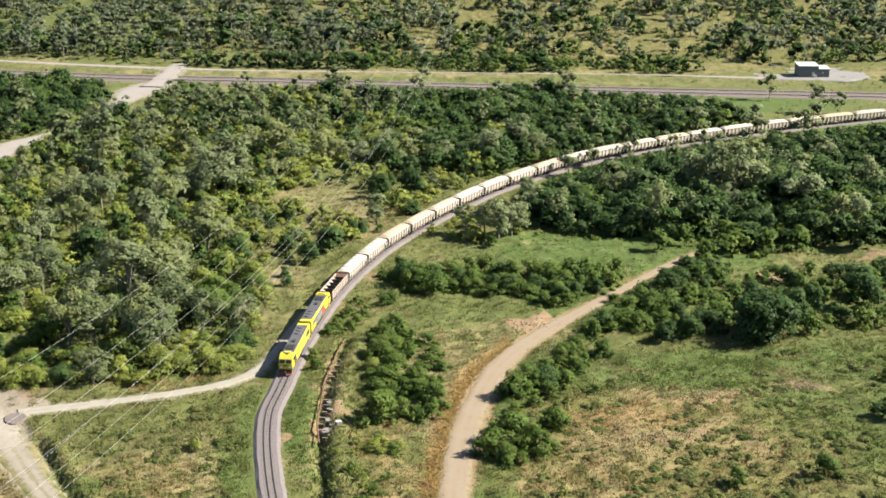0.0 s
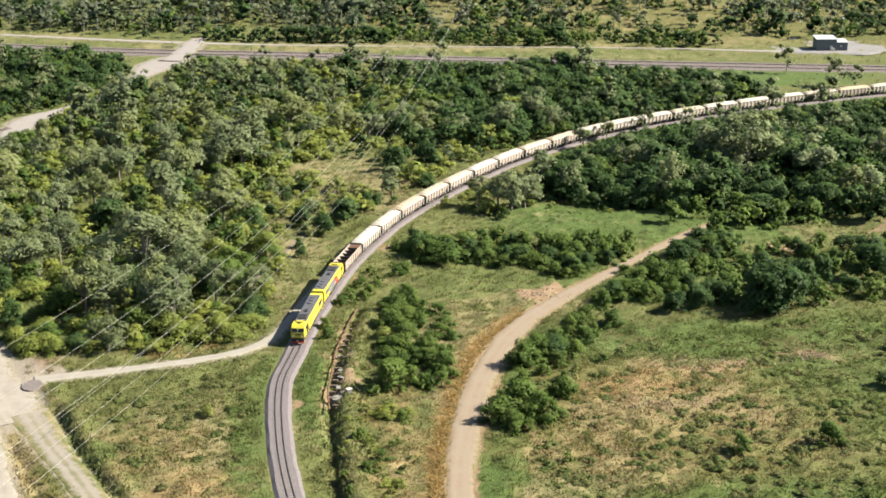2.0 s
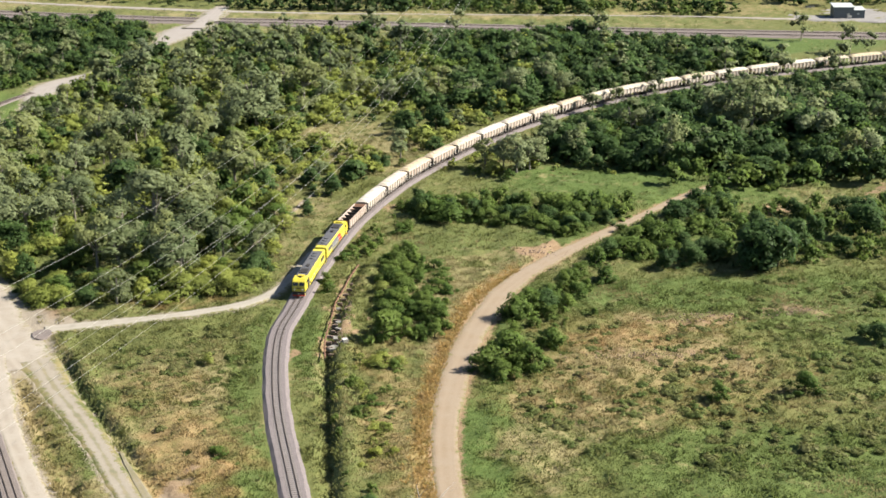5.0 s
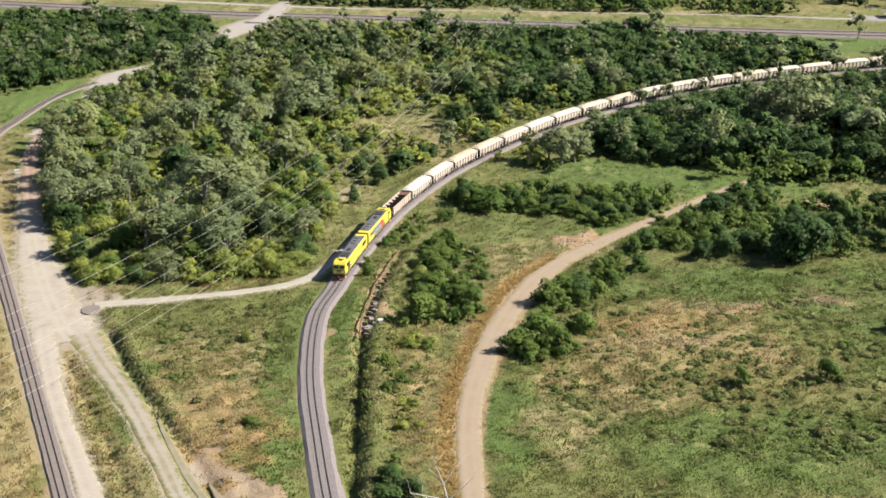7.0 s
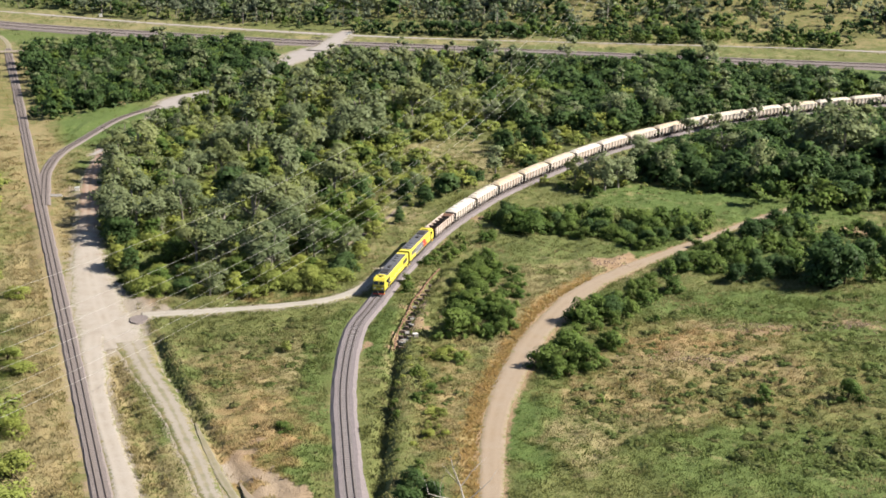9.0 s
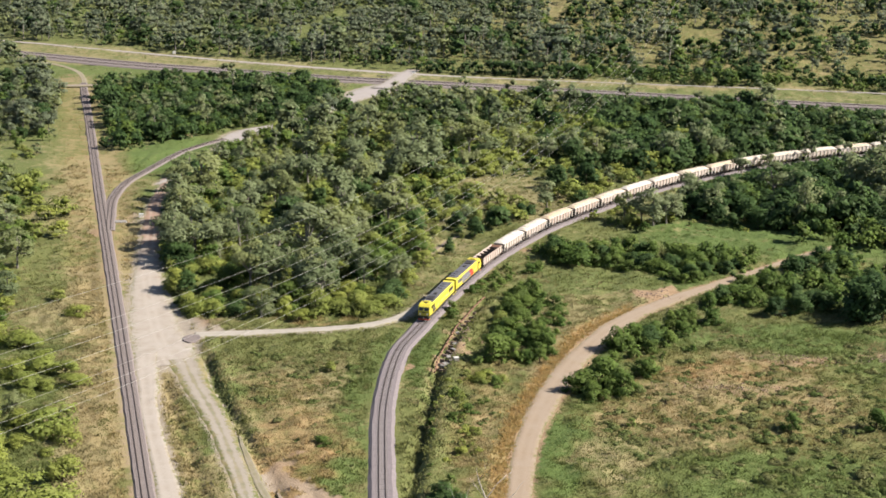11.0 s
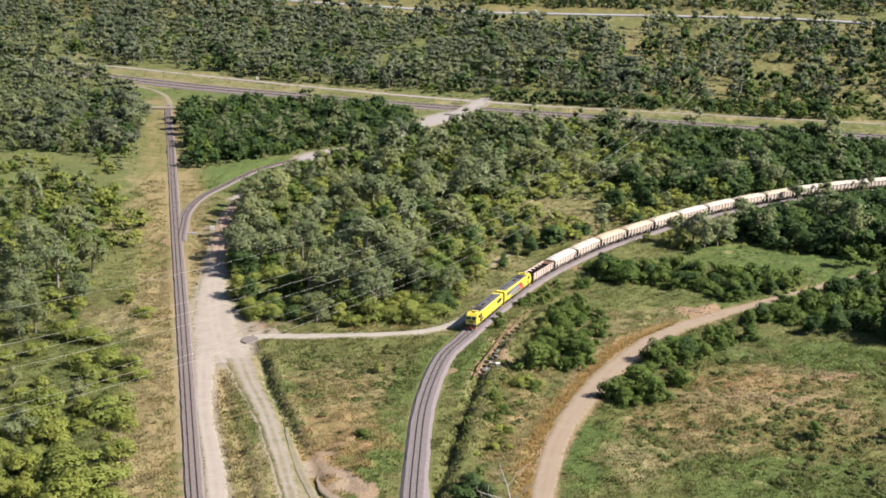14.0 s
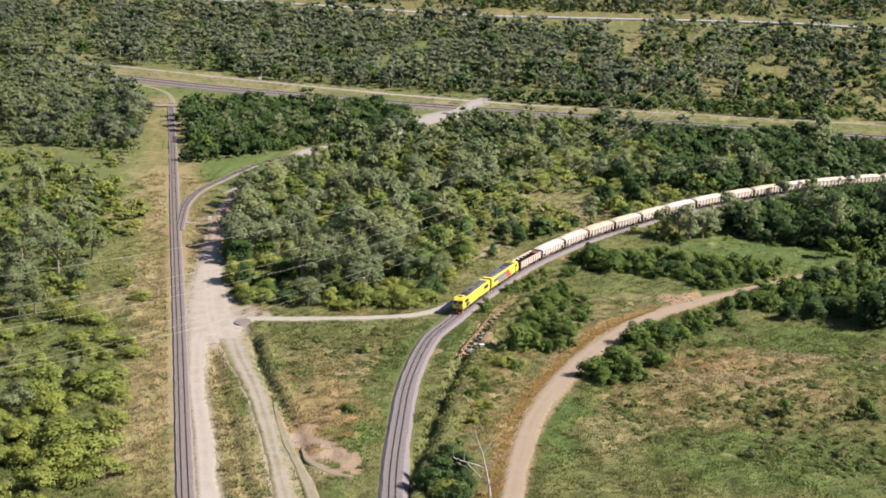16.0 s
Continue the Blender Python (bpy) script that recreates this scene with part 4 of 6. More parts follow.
def wagon_base(t, steel):
    part("underframe", boxes((-WL, WL, -0.45, 0.45, 0.9, 1.15), (-WL, -WL + 0.3, -1.3, 1.3, 0.8, 1.15), (WL - 0.3, WL, -1.3, 1.3, 0.8, 1.15), bevel=0.03), M_BLACK, t)
    for x in (-5.2, 5.2):
        bogie(t, x, 2, 0.9)
    for s in (-1, 1):
        part("coupler", boxes((s * (WL + 0.2) - 0.3, s * (WL + 0.2) + 0.3, -0.15, 0.15, 0.75, 1.0), bevel=0.03), M_BLACK, t)
    for x in (-2.2, 2.2):
        bm = bmesh.new()
        lo = [bm.verts.new((x + a * 0.7, b * 0.5, 0.4)) for a, b in ((-1, -1), (1, -1), (1, 1), (-1, 1))]
        hi = [bm.verts.new((x + a * 2.1, b * 1.25, 1.5)) for a, b in ((-1, -1), (1, -1), (1, 1), (-1, 1))]
        bm.faces.new(lo), bm.faces.new(hi)
        for i in range(4):
            bm.faces.new((lo[i], lo[(i + 1) % 4], hi[(i + 1) % 4], hi[i]))
        part("discharge_chute", bm, steel, t)


def ribs(t, material, top):
    for s in (-1, 1):
        for k in range(9):
            x = -6.6 + 1.65 * k
            part("side_rib", boxes((x - 0.17, x + 0.17, s * 1.45 - 0.14, s * 1.45 + 0.14, 1.05, top), bevel=0.03), material, t)
        part("top_rail", boxes((-WL, WL, s * 1.42 - 0.1, s * 1.42 + 0.1, top - 0.1, top + 0.08), bevel=0.03), material, t)


def covered_wagon():
    t = thing("hopper_wagon", "dusty beige ribbed hopper wagon with a pale rounded cover", "wagon", "train vehicles")
    wagon_base(t, M_WAGON)
    side_profile = [(-4.6, 1.35), (4.6, 1.35), (WL - 0.35, 2.2), (WL, 2.95), (WL, 3.05), (-WL, 3.05), (-WL, 2.95), (-WL + 0.35, 2.2)]
    part("hopper_body", prism([(x, z) for x, z in side_profile], -1.36, 1.36, "y"), M_WAGON, t)
    ribs(t, M_RIB, 3.0)
    # cover with sloping ends
    bm = bmesh.new()
    rings = []
    for x, w, h in ((-WL + 0.05, 1.36, 0.06), (-WL + 1.0, 1.40, 0.60), (-2.3, 1.42, 0.66), (2.3, 1.42, 0.66), (WL - 1.0, 1.40, 0.60), (WL - 0.05, 1.36, 0.06)):
        rings.append([bm.verts.new((x, w * math.cos(a), 3.06 + h * math.sin(a) ** 0.8)) for a in np.linspace(0.02, math.pi - 0.02, 11)])
    for p, q in zip(rings[:-1], rings[1:]):
        for i in range(10):
            bm.faces.new((p[i], p[i + 1], q[i + 1], q[i]))
    bm.faces.new(rings[0]), bm.faces.new(rings[-1])
    c = part("cover", bm, M_COVER, t, "pale rounded load cover")
    for x in (-4.7, -1.6, 1.6, 4.7):
        hoop = [(1.45 * math.cos(a), 3.06 + 0.69 * math.sin(a) ** 0.8) for a in np.linspace(0.02, math.pi - 0.02, 11)]
        part("cover_hoop", prism(hoop, x - 0.06, x + 0.06), M_RIB, c)
    bm = bmesh.new()
    for y in (-0.45, 0.45):
        tube(bm, (-WL - 0.05, y, 1.2), (-WL - 0.05, y, 3.1), 0.03, 0.03, 5)
    for z in (1.5, 1.9, 2.3, 2.7):
        tube(bm, (-WL - 0.05, -0.45, z), (-WL - 0.05, 0.45, z), 0.02, 0.02, 5)
    part("end_ladder", bm, M_RIB, t)
    return t


def open_wagon(m):
    t = thing("open_hopper_wagon", "empty open rust-brown hopper wagon with dark cross braces", "wagon", "train vehicles", m)
    wagon_base(t, M_RUSTY)
    for s in (-1, 1):
        part("side_wall", boxes((-WL, WL, s * 1.36 - 0.05, s * 1.36 + 0.05, 1.25, 3.0), bevel=0.02), M_WAGON, t, "dusty pinkish-brown side wall")
    for s in (-1, 1):
        part("end_slope", prism([(s * WL, 3.0), (s * (WL - 0.1), 3.0), (s * 3.2, 1.4), (s * 3.2, 1.25), (s * WL, 1.9)], -1.3, 1.3, "y"), M_RUSTY, t)
    part("hopper_floor", boxes((-3.3, 3.3, -1.3, 1.3, 1.25, 1.4)), M_RUSTY, t)
    for x in (-4.6, -2.3, 0.0, 2.3, 4.6):
        bm = prism([(-1.3, 2.95), (1.3, 2.95), (0.25, 1.5), (-0.25, 1.5)], x - 0.08, x + 0.08)
        part("cross_brace", bm, M_BLACK, t, "dark triangular cross brace")
    ribs(t, M_WAGON, 3.0)
    return t


open_wagon(seat(44.4 + 2.4, 44.4 + 12.8))
first = covered_wagon()
PITCH = 15.2
for k in range(23):
    s = 44.4 + PITCH * (k + 1)
    m = seat(s + 2.4, s + 12.8)
    if k == 0:
        first.matrix_world = m
    else:
        copy_thing(first, m)


# ---- buildings and small fixtures ----
def hut():
    m = pose(213.2, 631.0, 0.0, 0, 0, -8)
    t = thing("equipment_hut", "grey-blue metal equipment hut with pale lean-to roof", "hut", m=m)
    part("wall", prism([(0.0, -0.3), (8.0, -0.3), (8.0, 5.2), (0.0, 4.7)], 0.0, 8.4), M_HUT, t)
    part("roof", prism([(-0.3, 4.66), (8.3, 5.22), (8.3, 5.42), (-0.3, 4.86)], -0.3, 8.7), M_HUTROOF, t, "pale metal skillion roof")
    a = part("annexe", prism([(0.3, -0.3), (7.0, -0.3), (7.0, 3.9), (0.3, 3.4)], 8.4, 13.2), M_HUT, t)
    part("annexe_roof", prism([(0.0, 3.38), (7.3, 3.92), (7.3, 4.1), (0.0, 3.56)], 8.72, 13.5), M_HUTROOF, a)
    part("door", boxes((5.6, 6.7, -0.06, 0.0, -0.1, 2.1), bevel=0.02), M_WHITE, t, "pale grey door")
    part("vent", boxes((10.0, 10.9, 0.24, 0.3, 1.6, 2.2), bevel=0.02), M_HUTROOF, a)
    part("cabinet", boxes((6.0, 7.4, -1.4, -0.7, -0.1, 1.3), bevel=0.04), M_WHITE, t, "white cabinet against the wall")
    return t


def flat_patch(name, cx, cy, rx, ry, z, material, label, category, seed):
    """An irregular rounded pad lying on the ground."""
    bm = bmesh.new()
    c = bm.verts.new((cx, cy, z))
    ring = []
    for i, a in enumerate(np.linspace(0, 2 * math.pi, 48, endpoint=False)):
        w = 1 + 0.25 * (float(value_noise(np.array(3 * math.cos(a)), np.array(3 * math.sin(a)), 1.0, seed)) - 0.5)
        ring.append((bm.verts.new((cx + rx * w * math.cos(a), cy + ry * w * math.sin(a), z)), bm.verts.new((cx + 1.06 * rx * w * math.cos(a), cy + 1.06 * ry * w * math.sin(a), z - 0.5))))
    for i in range(48):
        p, q = ring[i], ring[(i + 1) % 48]
        bm.faces.new((c, p[0], q[0]))
        bm.faces.new((p[0], p[1], q[1], q[0]))
    ob = part(name, bm, material, None, label)
    return tagged(ob, label, category, kind="structure")


flat_patch("hardstand", 222, 643, 27, 21, 0.30, M_GREYPAD, "grey gravel hardstand round the hut", "hardstand", 5)
hut().location.z = 0.3
flat_patch("concrete_pad", -112.4, 394, 2.6, 1.4, 0.16, M_CONCRETE, "pale concrete pad beside the points", "concrete pad", 12)
flat_patch("oil_stain", -67.3, 291.8, 1.9, 2.6, 0.36, M_OLD_BALLAST, "dark round patch in the gravel junction", "patch", 13)


def cabinet(x, y, s, label):
    t = thing("trackside_cabinet", label, "cabinet", m=pose(x, y, float(rise(x, y)), 0, 0, 15))
    part("housing", boxes((-s, s, -0.6 * s, 0.6 * s, -0.2, 1.5 * s), bevel=0.05), M_WHITE, t)
    part("lid", boxes((-1.1 * s, 1.1 * s, -0.7 * s, 0.7 * s, 1.5 * s, 1.6 * s), bevel=0.03), M_HUTROOF, t)


cabinet(-107, 399.5, 0.65, "white trackside equipment cabinet on the dirt")
cabinet(-181, 746, 0.8, "white trackside cabinet beyond the main line")


def pole(x, y, h, label, arm=1.2):
    t = thing("utility_pole", label, "pole", m=pose(x, y, float(rise(x, y)) - 0.3))
    bm = bmesh.new()
    tube(bm, (0, 0, 0), (0, 0, h), 0.17, 0.11, 8)
    part("post", bm, M_POLE, t)
    part("crossarm", boxes((-arm, arm, -0.07, 0.07, h - 0.7, h - 0.55), bevel=0.02), M_POLE, t)
    for sx in (-0.85, 0.0, 0.85):
        bm = bmesh.new()
        tube(bm, (sx * arm, 0, h - 0.55), (sx * arm, 0, h - 0.25), 0.06, 0.04, 6)
        part("insulator", bm, M_WHITE, t)


pole(193, 678, 10.5, "slim timber pole in the scrub behind the main line")
pole(199, 680, 9.0, "slim timber pole in the scrub behind the main line")
pole(111, 706, 10.0, "slim timber pole on the dry slope")
pole(121, 718, 9.0, "slim timber pole on the dry slope")


def guard_rail(x, y, turn, long, label):
    """A low post-and-rail barrier."""
    t = thing("guard_rail", label, "barrier", "low barriers", pose(x, y, float(rise(x, y)), 0, 0, turn))
    for k in (-0.5, 0.0, 0.5):
        bm = bmesh.new()
        tube(bm, (k * long, 0, -0.3), (k * long, 0, 1.15), 0.09, 0.09, 6)
        part("post", bm, M_GREYPAINT, t)
    for z in (0.6, 1.05):
        part("rail", boxes((-0.5 * long, 0.5 * long, -0.05, 0.05, z - 0.09, z + 0.09), bevel=0.02), M_GREYPAINT, t)


guard_rail(-64, 671, -18, 5.0, "grey post-and-rail barrier beside the gravel crossing")
guard_rail(-50.5, 650, -18, 5.0, "grey post-and-rail barrier beside the gravel crossing")
guard_rail(211, 655, 10, 4.0, "low grey rail standing on the hardstand")
cabinet(-50, 682, 0.8, "pale trackside cabinet by the gravel crossing")


def mast(x, y, h):
    t = thing("radio_mast", "thin pale mast with a small dish behind the hut", "mast", m=pose(x, y, 0.2))
    bm = bmesh.new()
    tube(bm, (0, 0, 0), (0, 0, h), 0.14, 0.08, 8)
    part("post", bm, M_HUTROOF, t)
    part("dish", boxes((-0.6, 0.6, -0.25, 0.25, h - 2.2, h - 1.2), bevel=0.15), M_WHITE, t)


mast(236.5, 662, 10.5)


def wire(x_off, low, y_low, label, curve_up):
    """A conductor sagging over the valley in line with its fellows."""
    y = np.arange(100.0, 960.0, 8.0)
    x = -31 + x_off + 0.27 * (y - 262)
    z = low + np.where(y < y_low, 3.2e-4, curve_up) * (y - y_low) ** 2
    bm = bmesh.new()
    rings = []
    for a, b, c in zip(x, y, z):
        rings.append([bm.verts.new((a + 0.02 * math.cos(k), b, c + 0.02 * math.sin(k))) for k in (0.5, 2.6, 4.7)])
    for p, q in zip(rings[:-1], rings[1:]):
        for k in range(3):
            bm.faces.new((p[k], p[(k + 1) % 3], q[(k + 1) % 3], q[k]))
    ob = part("power_line_wire", bm, M_WIRE, None)
    return tagged(ob, label, "power line", "overhead wires")


for x_off, low in ((0.0, 15.5), (-3.6, 15.5), (-7.2, 15.8), (0.4, 22.0), (-4.0, 22.6), (-8.2, 23.2), (-11.5, 27.5)):
    wire(x_off, low, 395.0, "long sagging aluminium power line wire", 3.6e-4)


def rubble():
    """Old drain beside the curve: a rusty pipe, low cross walls, broken slabs and a concrete block."""
    line = spline([(-12.2, 273), (-12, 282), (-11, 290), (-10, 298), (-9.2, 304), (-7.4, 311), (-6, 318), (-3.5, 327)], 1.0)
    bm = bmesh.new()
    for a, b in zip(line[:-1:3], line[3::3]):
        tube(bm, (a[0], a[1], 0.55 + 0.12 * rng.random()), (b[0], b[1], 0.45 + 0.12 * rng.random()), 0.17, 0.16, 8)
    t = thing("old_pipeline", "rusty orange pipeline lying along a drain", "pipe")
    part("pipe", bm, M_RUSTY, t)
    for k in range(14):
        a = line[3 + 3 * k]
        b = thing("cross_wall", "low weathered concrete cross wall beside the pipeline", "wall", "drain walls", pose(a[0] + 1.0, a[1], 0.0, 0, 0, rng.normal(-8, 4)))
        part("wall", boxes((-rng.uniform(0.3, 0.9), rng.uniform(0.2, 0.9), -0.14, 0.14, -0.3, rng.uniform(0.12, 0.45)), bevel=0.03), M_RUBBLE, b)
    for k in range(6):
        b = thing("concrete_slab", "broken grey concrete slab beside the drain", "slab", "broken slabs", pose(-9.6 + 0.30 * k + rng.normal(0, 0.4), 281.5 + 3.6 * k + rng.normal(0, 0.6), 0.16, rng.normal(0, 6), rng.normal(0, 6), rng.uniform(0, 180)))
        w, d = rng.uniform(0.3, 0.7, 2)
        part("slab", boxes((-w, w, -d, d, -0.15, 0.18), bevel=0.04), M_CONCRETE, b)
    b = thing("concrete_block", "upright pale-topped concrete block at the drain's end", "block", m=pose(-8.2, 280.6, -0.1, 0, 0, 20))
    part("block", boxes((-0.5, 0.5, -0.42, 0.42, 0, 1.3), bevel=0.05), M_CONCRETE, b)
    part("cap", boxes((-0.55, 0.55, -0.47, 0.47, 1.3, 1.42), bevel=0.03), M_WHITE, b, "pale painted cap")


rubble()
flat_patch("slab_floor", -9.6, 279.2, 1.9, 1.3, 0.22, M_CONCRETE, "broken concrete floor at the drain's end", "slab", 17)


def stones(name, label, n, spread, seed, size):
    """Loose broken stone strewn over soft-edged patches: x, y, half length along x, half length along y."""
    r = np.random.default_rng(seed)
    k = r.integers(0, len(spread), n)
    S = np.array(spread, float)[k]
    p = r.normal(0, 0.5, (n, 2))
    x, y = S[:, 0] + p[:, 0] * S[:, 2], S[:, 1] + p[:, 1] * S[:, 3]
    z = ground_height(x, y)
    w = size * r.uniform(0.4, 1.6, n)
    base = np.array([(1, 0, 0), (0, 1, 0), (-1, 0, 0), (0, -1, 0), (0, 0, 1), (0, 0, -1)], float)
    shape = base[None] * r.uniform(0.6, 1.3, (n, 6, 1)) * w[:, None, None] * np.array((1, 1, 0.7))
    V = (shape + np.stack([x, y, z + 0.1], 1)[:, None]).reshape(-1, 3)
    F = (np.arange(n)[:, None, None] * 6 + np.array([(0, 1, 4), (1, 2, 4), (2, 3, 4), (3, 0, 4), (1, 0, 5), (2, 1, 5), (3, 2, 5), (0, 3, 5)])[None]).reshape(-1, 3)
    tagged(new(name, mesh_of(name, V, F.tolist(), M_RUBBLE)), label, "rubble", kind="stuff")


stones("rubble", "loose pinkish broken stone on the bare patches", 700, [(38, 331, 7, 3), (64, 287, 12, 2.4), (84, 288, 6, 2.6), (49, 269, 12, 2.0), (-9.5, 283, 1.6, 6), (-7.5, 300, 1.4, 10)], 71, 0.16)


def car(x, y, turn, paint, label):
    t = thing("car", label, "car", "cars on the highway", pose(x, y, float(rise(x, y)) + 0.32, 0, 0, turn))
    prof = [(-2.2, 0.35), (2.2, 0.35), (2.25, 0.85), (1.2, 1.0), (0.5, 1.48), (-1.5, 1.5), (-2.2, 1.0)]
    bm = prism(prof, -0.88, 0.88, "y")
    bmesh.ops.bevel(bm, geom=list(bm.edges), offset=0.08, segments=2, affect="EDGES", profile=0.5)
    b = part("body", bm, paint, t)
    part("side_windows", boxes((-1.4, 0.55, -0.89, 0.89, 1.03, 1.36), bevel=0.03), M_GLASS_DARK, b)
    for wx in (-1.4, 1.4):
        for wy in (-0.78, 0.78):
            bm = bmesh.new()
            tube(bm, (wx, wy - 0.11, 0.33), (wx, wy + 0.11, 0.33), 0.33, 0.33, 12)
            part("wheel", bm, M_BLACK, t)


car(-82, 983.5, -13, M_WHITE, "white car driving on the highway")
car(-48, 980.5, 170, M_WHITE, "white car driving on the highway")


# ---- vegetation ----
def leaf_cloud(r, lumps, n, size, ragged=0.5):
    """Many small pointed leaves over a set of ellipsoid lumps, loose at the rim."""
    L = np.array(lumps, float)
    weight = (L[:, 3] * L[:, 4] + L[:, 5] * L[:, 3])
    pick = r.choice(len(L), n, p=weight / weight.sum())
    d = r.normal(size=(n, 3))
    d /= np.linalg.norm(d, axis=1)[:, None]
    d[:, 2] = np.where(d[:, 2] < -0.35, -d[:, 2], d[:, 2])
    rad = (0.62 + 0.42 * r.random(n) ** 0.7 + 0.15 * np.abs(r.normal(size=n)))[:, None]
    c = L[pick, :3] + d * rad * L[pick, 3:]
    whole = c - np.average(L[:, :3], axis=0, weights=weight)
    whole /= np.maximum(np.linalg.norm(whole, axis=1), 0.1)[:, None]
    soft = 0.75 * d + 0.28 * whole + np.array((0, 0, 0.35))
    nrm = soft + r.normal(size=(n, 3)) * ragged
    nrm /= np.linalg.norm(nrm, axis=1)[:, None]
    soft = soft + r.normal(size=(n, 3)) * 0.28
    soft /= np.linalg.norm(soft, axis=1)[:, None]
    up = r.normal(size=(n, 3))
    a = np.cross(nrm, up)
    a /= np.linalg.norm(a, axis=1)[:, None]
    b = np.cross(nrm, a)
    s = size * (0.55 + 0.9 * r.random(n))[:, None]
    V = np.stack([c + a * s, c - a * s * 0.55 + b * s * 0.55, c - a * s * 0.55 - b * s * 0.55], 1).reshape(-1, 3)
    return V, np.repeat(soft, 3, 0)


def crown_lumps(kind, r):
    """Ellipsoids x, y, z, rx, ry, rz that the leaves gather on; the first one tops the trunk."""
    if kind in ("gum", "box"):
        # leaf clumps at the ends of ascending limbs, open between them
        out = [(r.normal(0, 0.5), r.normal(0, 0.5), 8.6, 1.5, 1.5, 1.2)]
        for k in range(7):
            a, q, h = 2.4 * k + r.normal(0, 0.5), r.uniform(1.4, 3.6), r.uniform(2.6, 9.2)
            for m in range(3):
                w = r.uniform(0.8, 1.65)
                out.append((0.9 * q * math.cos(a) + r.normal(0, 0.75), 0.9 * q * math.sin(a) + r.normal(0, 0.75), h - 0.3 * q + r.normal(0, 0.9), w, w * r.uniform(0.8, 1.2), w * r.uniform(0.55, 0.9)))
        return out
    if kind == "scrub":
        # low rounded sprays that overlap in a broad dome
        out = [(r.normal(0, 0.3), r.normal(0, 0.3), 3.1, 1.7, 1.7, 0.9)]
        for k in range(17):
            a, h = 2.4 * k + r.normal(0, 0.4), r.uniform(0.5, 3.5)
            q = r.uniform(1.2, 2.8) * (1.12 - 0.13 * h)
            w = r.uniform(0.7, 1.4)
            out.append((q * math.cos(a), q * math.sin(a), h, w, w * r.uniform(0.8, 1.25), w * r.uniform(0.45, 0.75)))
        return out
    if kind == "herb":
        # a flat patch of weeds
        return [(r.normal(0, 1.1), r.normal(0, 1.1), r.uniform(0.0, 0.25), r.uniform(0.5, 1.2), r.uniform(0.5, 1.2), r.uniform(0.16, 0.36)) for k in range(8)]
    if kind == "bush":
        out = [(r.normal(0, 0.4), r.normal(0, 0.4), 3.6, 1.7, 1.7, 1.3)]
        for k in range(19):
            a, h = 2.4 * k + r.normal(0, 0.6), 0.4 + 4.2 * r.random() ** 1.3
            q = r.uniform(0.8, 3.7) * (1.12 - 0.13 * h)
            w = r.uniform(0.45, 1.45)
            out.append((q * math.cos(a), q * math.sin(a), h, w, w * r.uniform(0.8, 1.2), w * r.uniform(0.6, 1.0)))
        return out
    out = [(r.normal(0, 0.5), r.normal(0, 0.5), 4.7, 2.0, 2.0, 1.6)]
    for k in range(19):
        a, h = 2.4 * k + r.normal(0, 0.4), r.uniform(0.8, 5.8)
        q = r.uniform(1.2, 3.1) * (1.1 - 0.07 * h)
        w = r.uniform(0.75, 1.7)
        out.append((q * math.cos(a), q * math.sin(a), h, w, w * r.uniform(0.8, 1.2), w * r.uniform(0.6, 1.0)))
    return out


KINDS = {
    "gum": dict(name="gum_tree", leaf=M_GUM, bark=M_TRUNK_PALE, n=1700, size=0.29,
                label="slender gum tree with pale trunk and grey-green open crown", category="tree"),
    "scrub": dict(name="scrub_bush", leaf=M_SCRUB, bark=M_TRUNK_DARK, n=1250, size=0.25,
                  label="bushy yellow-green wattle scrub growing from the grass", category="bush"),
    # the far gums, in the leaf colour that carries shade and haze
    "box": dict(name="box_tree", leaf=M_FAR_GUM, bark=M_TRUNK_PALE, n=1600, size=0.31,
                label="dull olive gum tree with pale trunk, spreading crown toned down for distance", category="tree"),
    "shade": dict(name="shade_tree", leaf=M_SHADE, bark=M_TRUNK_DARK, n=1500, size=0.34,
                  label="dense dark green tree with foliage down to the ground", category="tree"),
    "bush": dict(name="green_bush", leaf=M_BUSH, bark=M_TRUNK_DARK, n=1250, size=0.30,
                 label="rounded fresh green bush growing from tall grass", category="bush"),
    "herb": dict(name="weed_clump", leaf=M_HERB, bark=M_TRUNK_DARK, n=300, size=0.2,
                 label="low clump of green weeds in the grass", category="weeds"),
}


OCTA = np.array([(1, 0, 0), (0, 1, 0), (-1, 0, 0), (0, -1, 0), (0, 0, 1), (0, 0, -1)], float)
OCTA_FACES = np.array([(0, 1, 4), (1, 2, 4), (2, 3, 4), (3, 0, 4), (1, 0, 5), (2, 1, 5), (3, 2, 5), (0, 3, 5)])


def cores(r, lumps, n, scale):
    """Added cores of separate small facets inside the largest clumps, blocking light to deepen shade."""
    L = sorted(lumps, key=lambda q: -q[3] * q[4] * q[5])[:n]
    V, N = [], []
    for x, y, z, a, b, c in L:
        p = (OCTA * r.uniform(0.8, 1.15, (6, 1))) @ np.array(Matrix.Rotation(r.uniform(0, 3.1), 3, "Z")).T * (np.array((a, b, c)) * scale) + (x, y, z)
        V.append(p[OCTA_FACES].reshape(-1, 3))
        N.append(0.6 * OCTA[OCTA_FACES].reshape(-1, 3) + (0, 0, 0.55))
    return np.vstack(V), np.vstack(N)


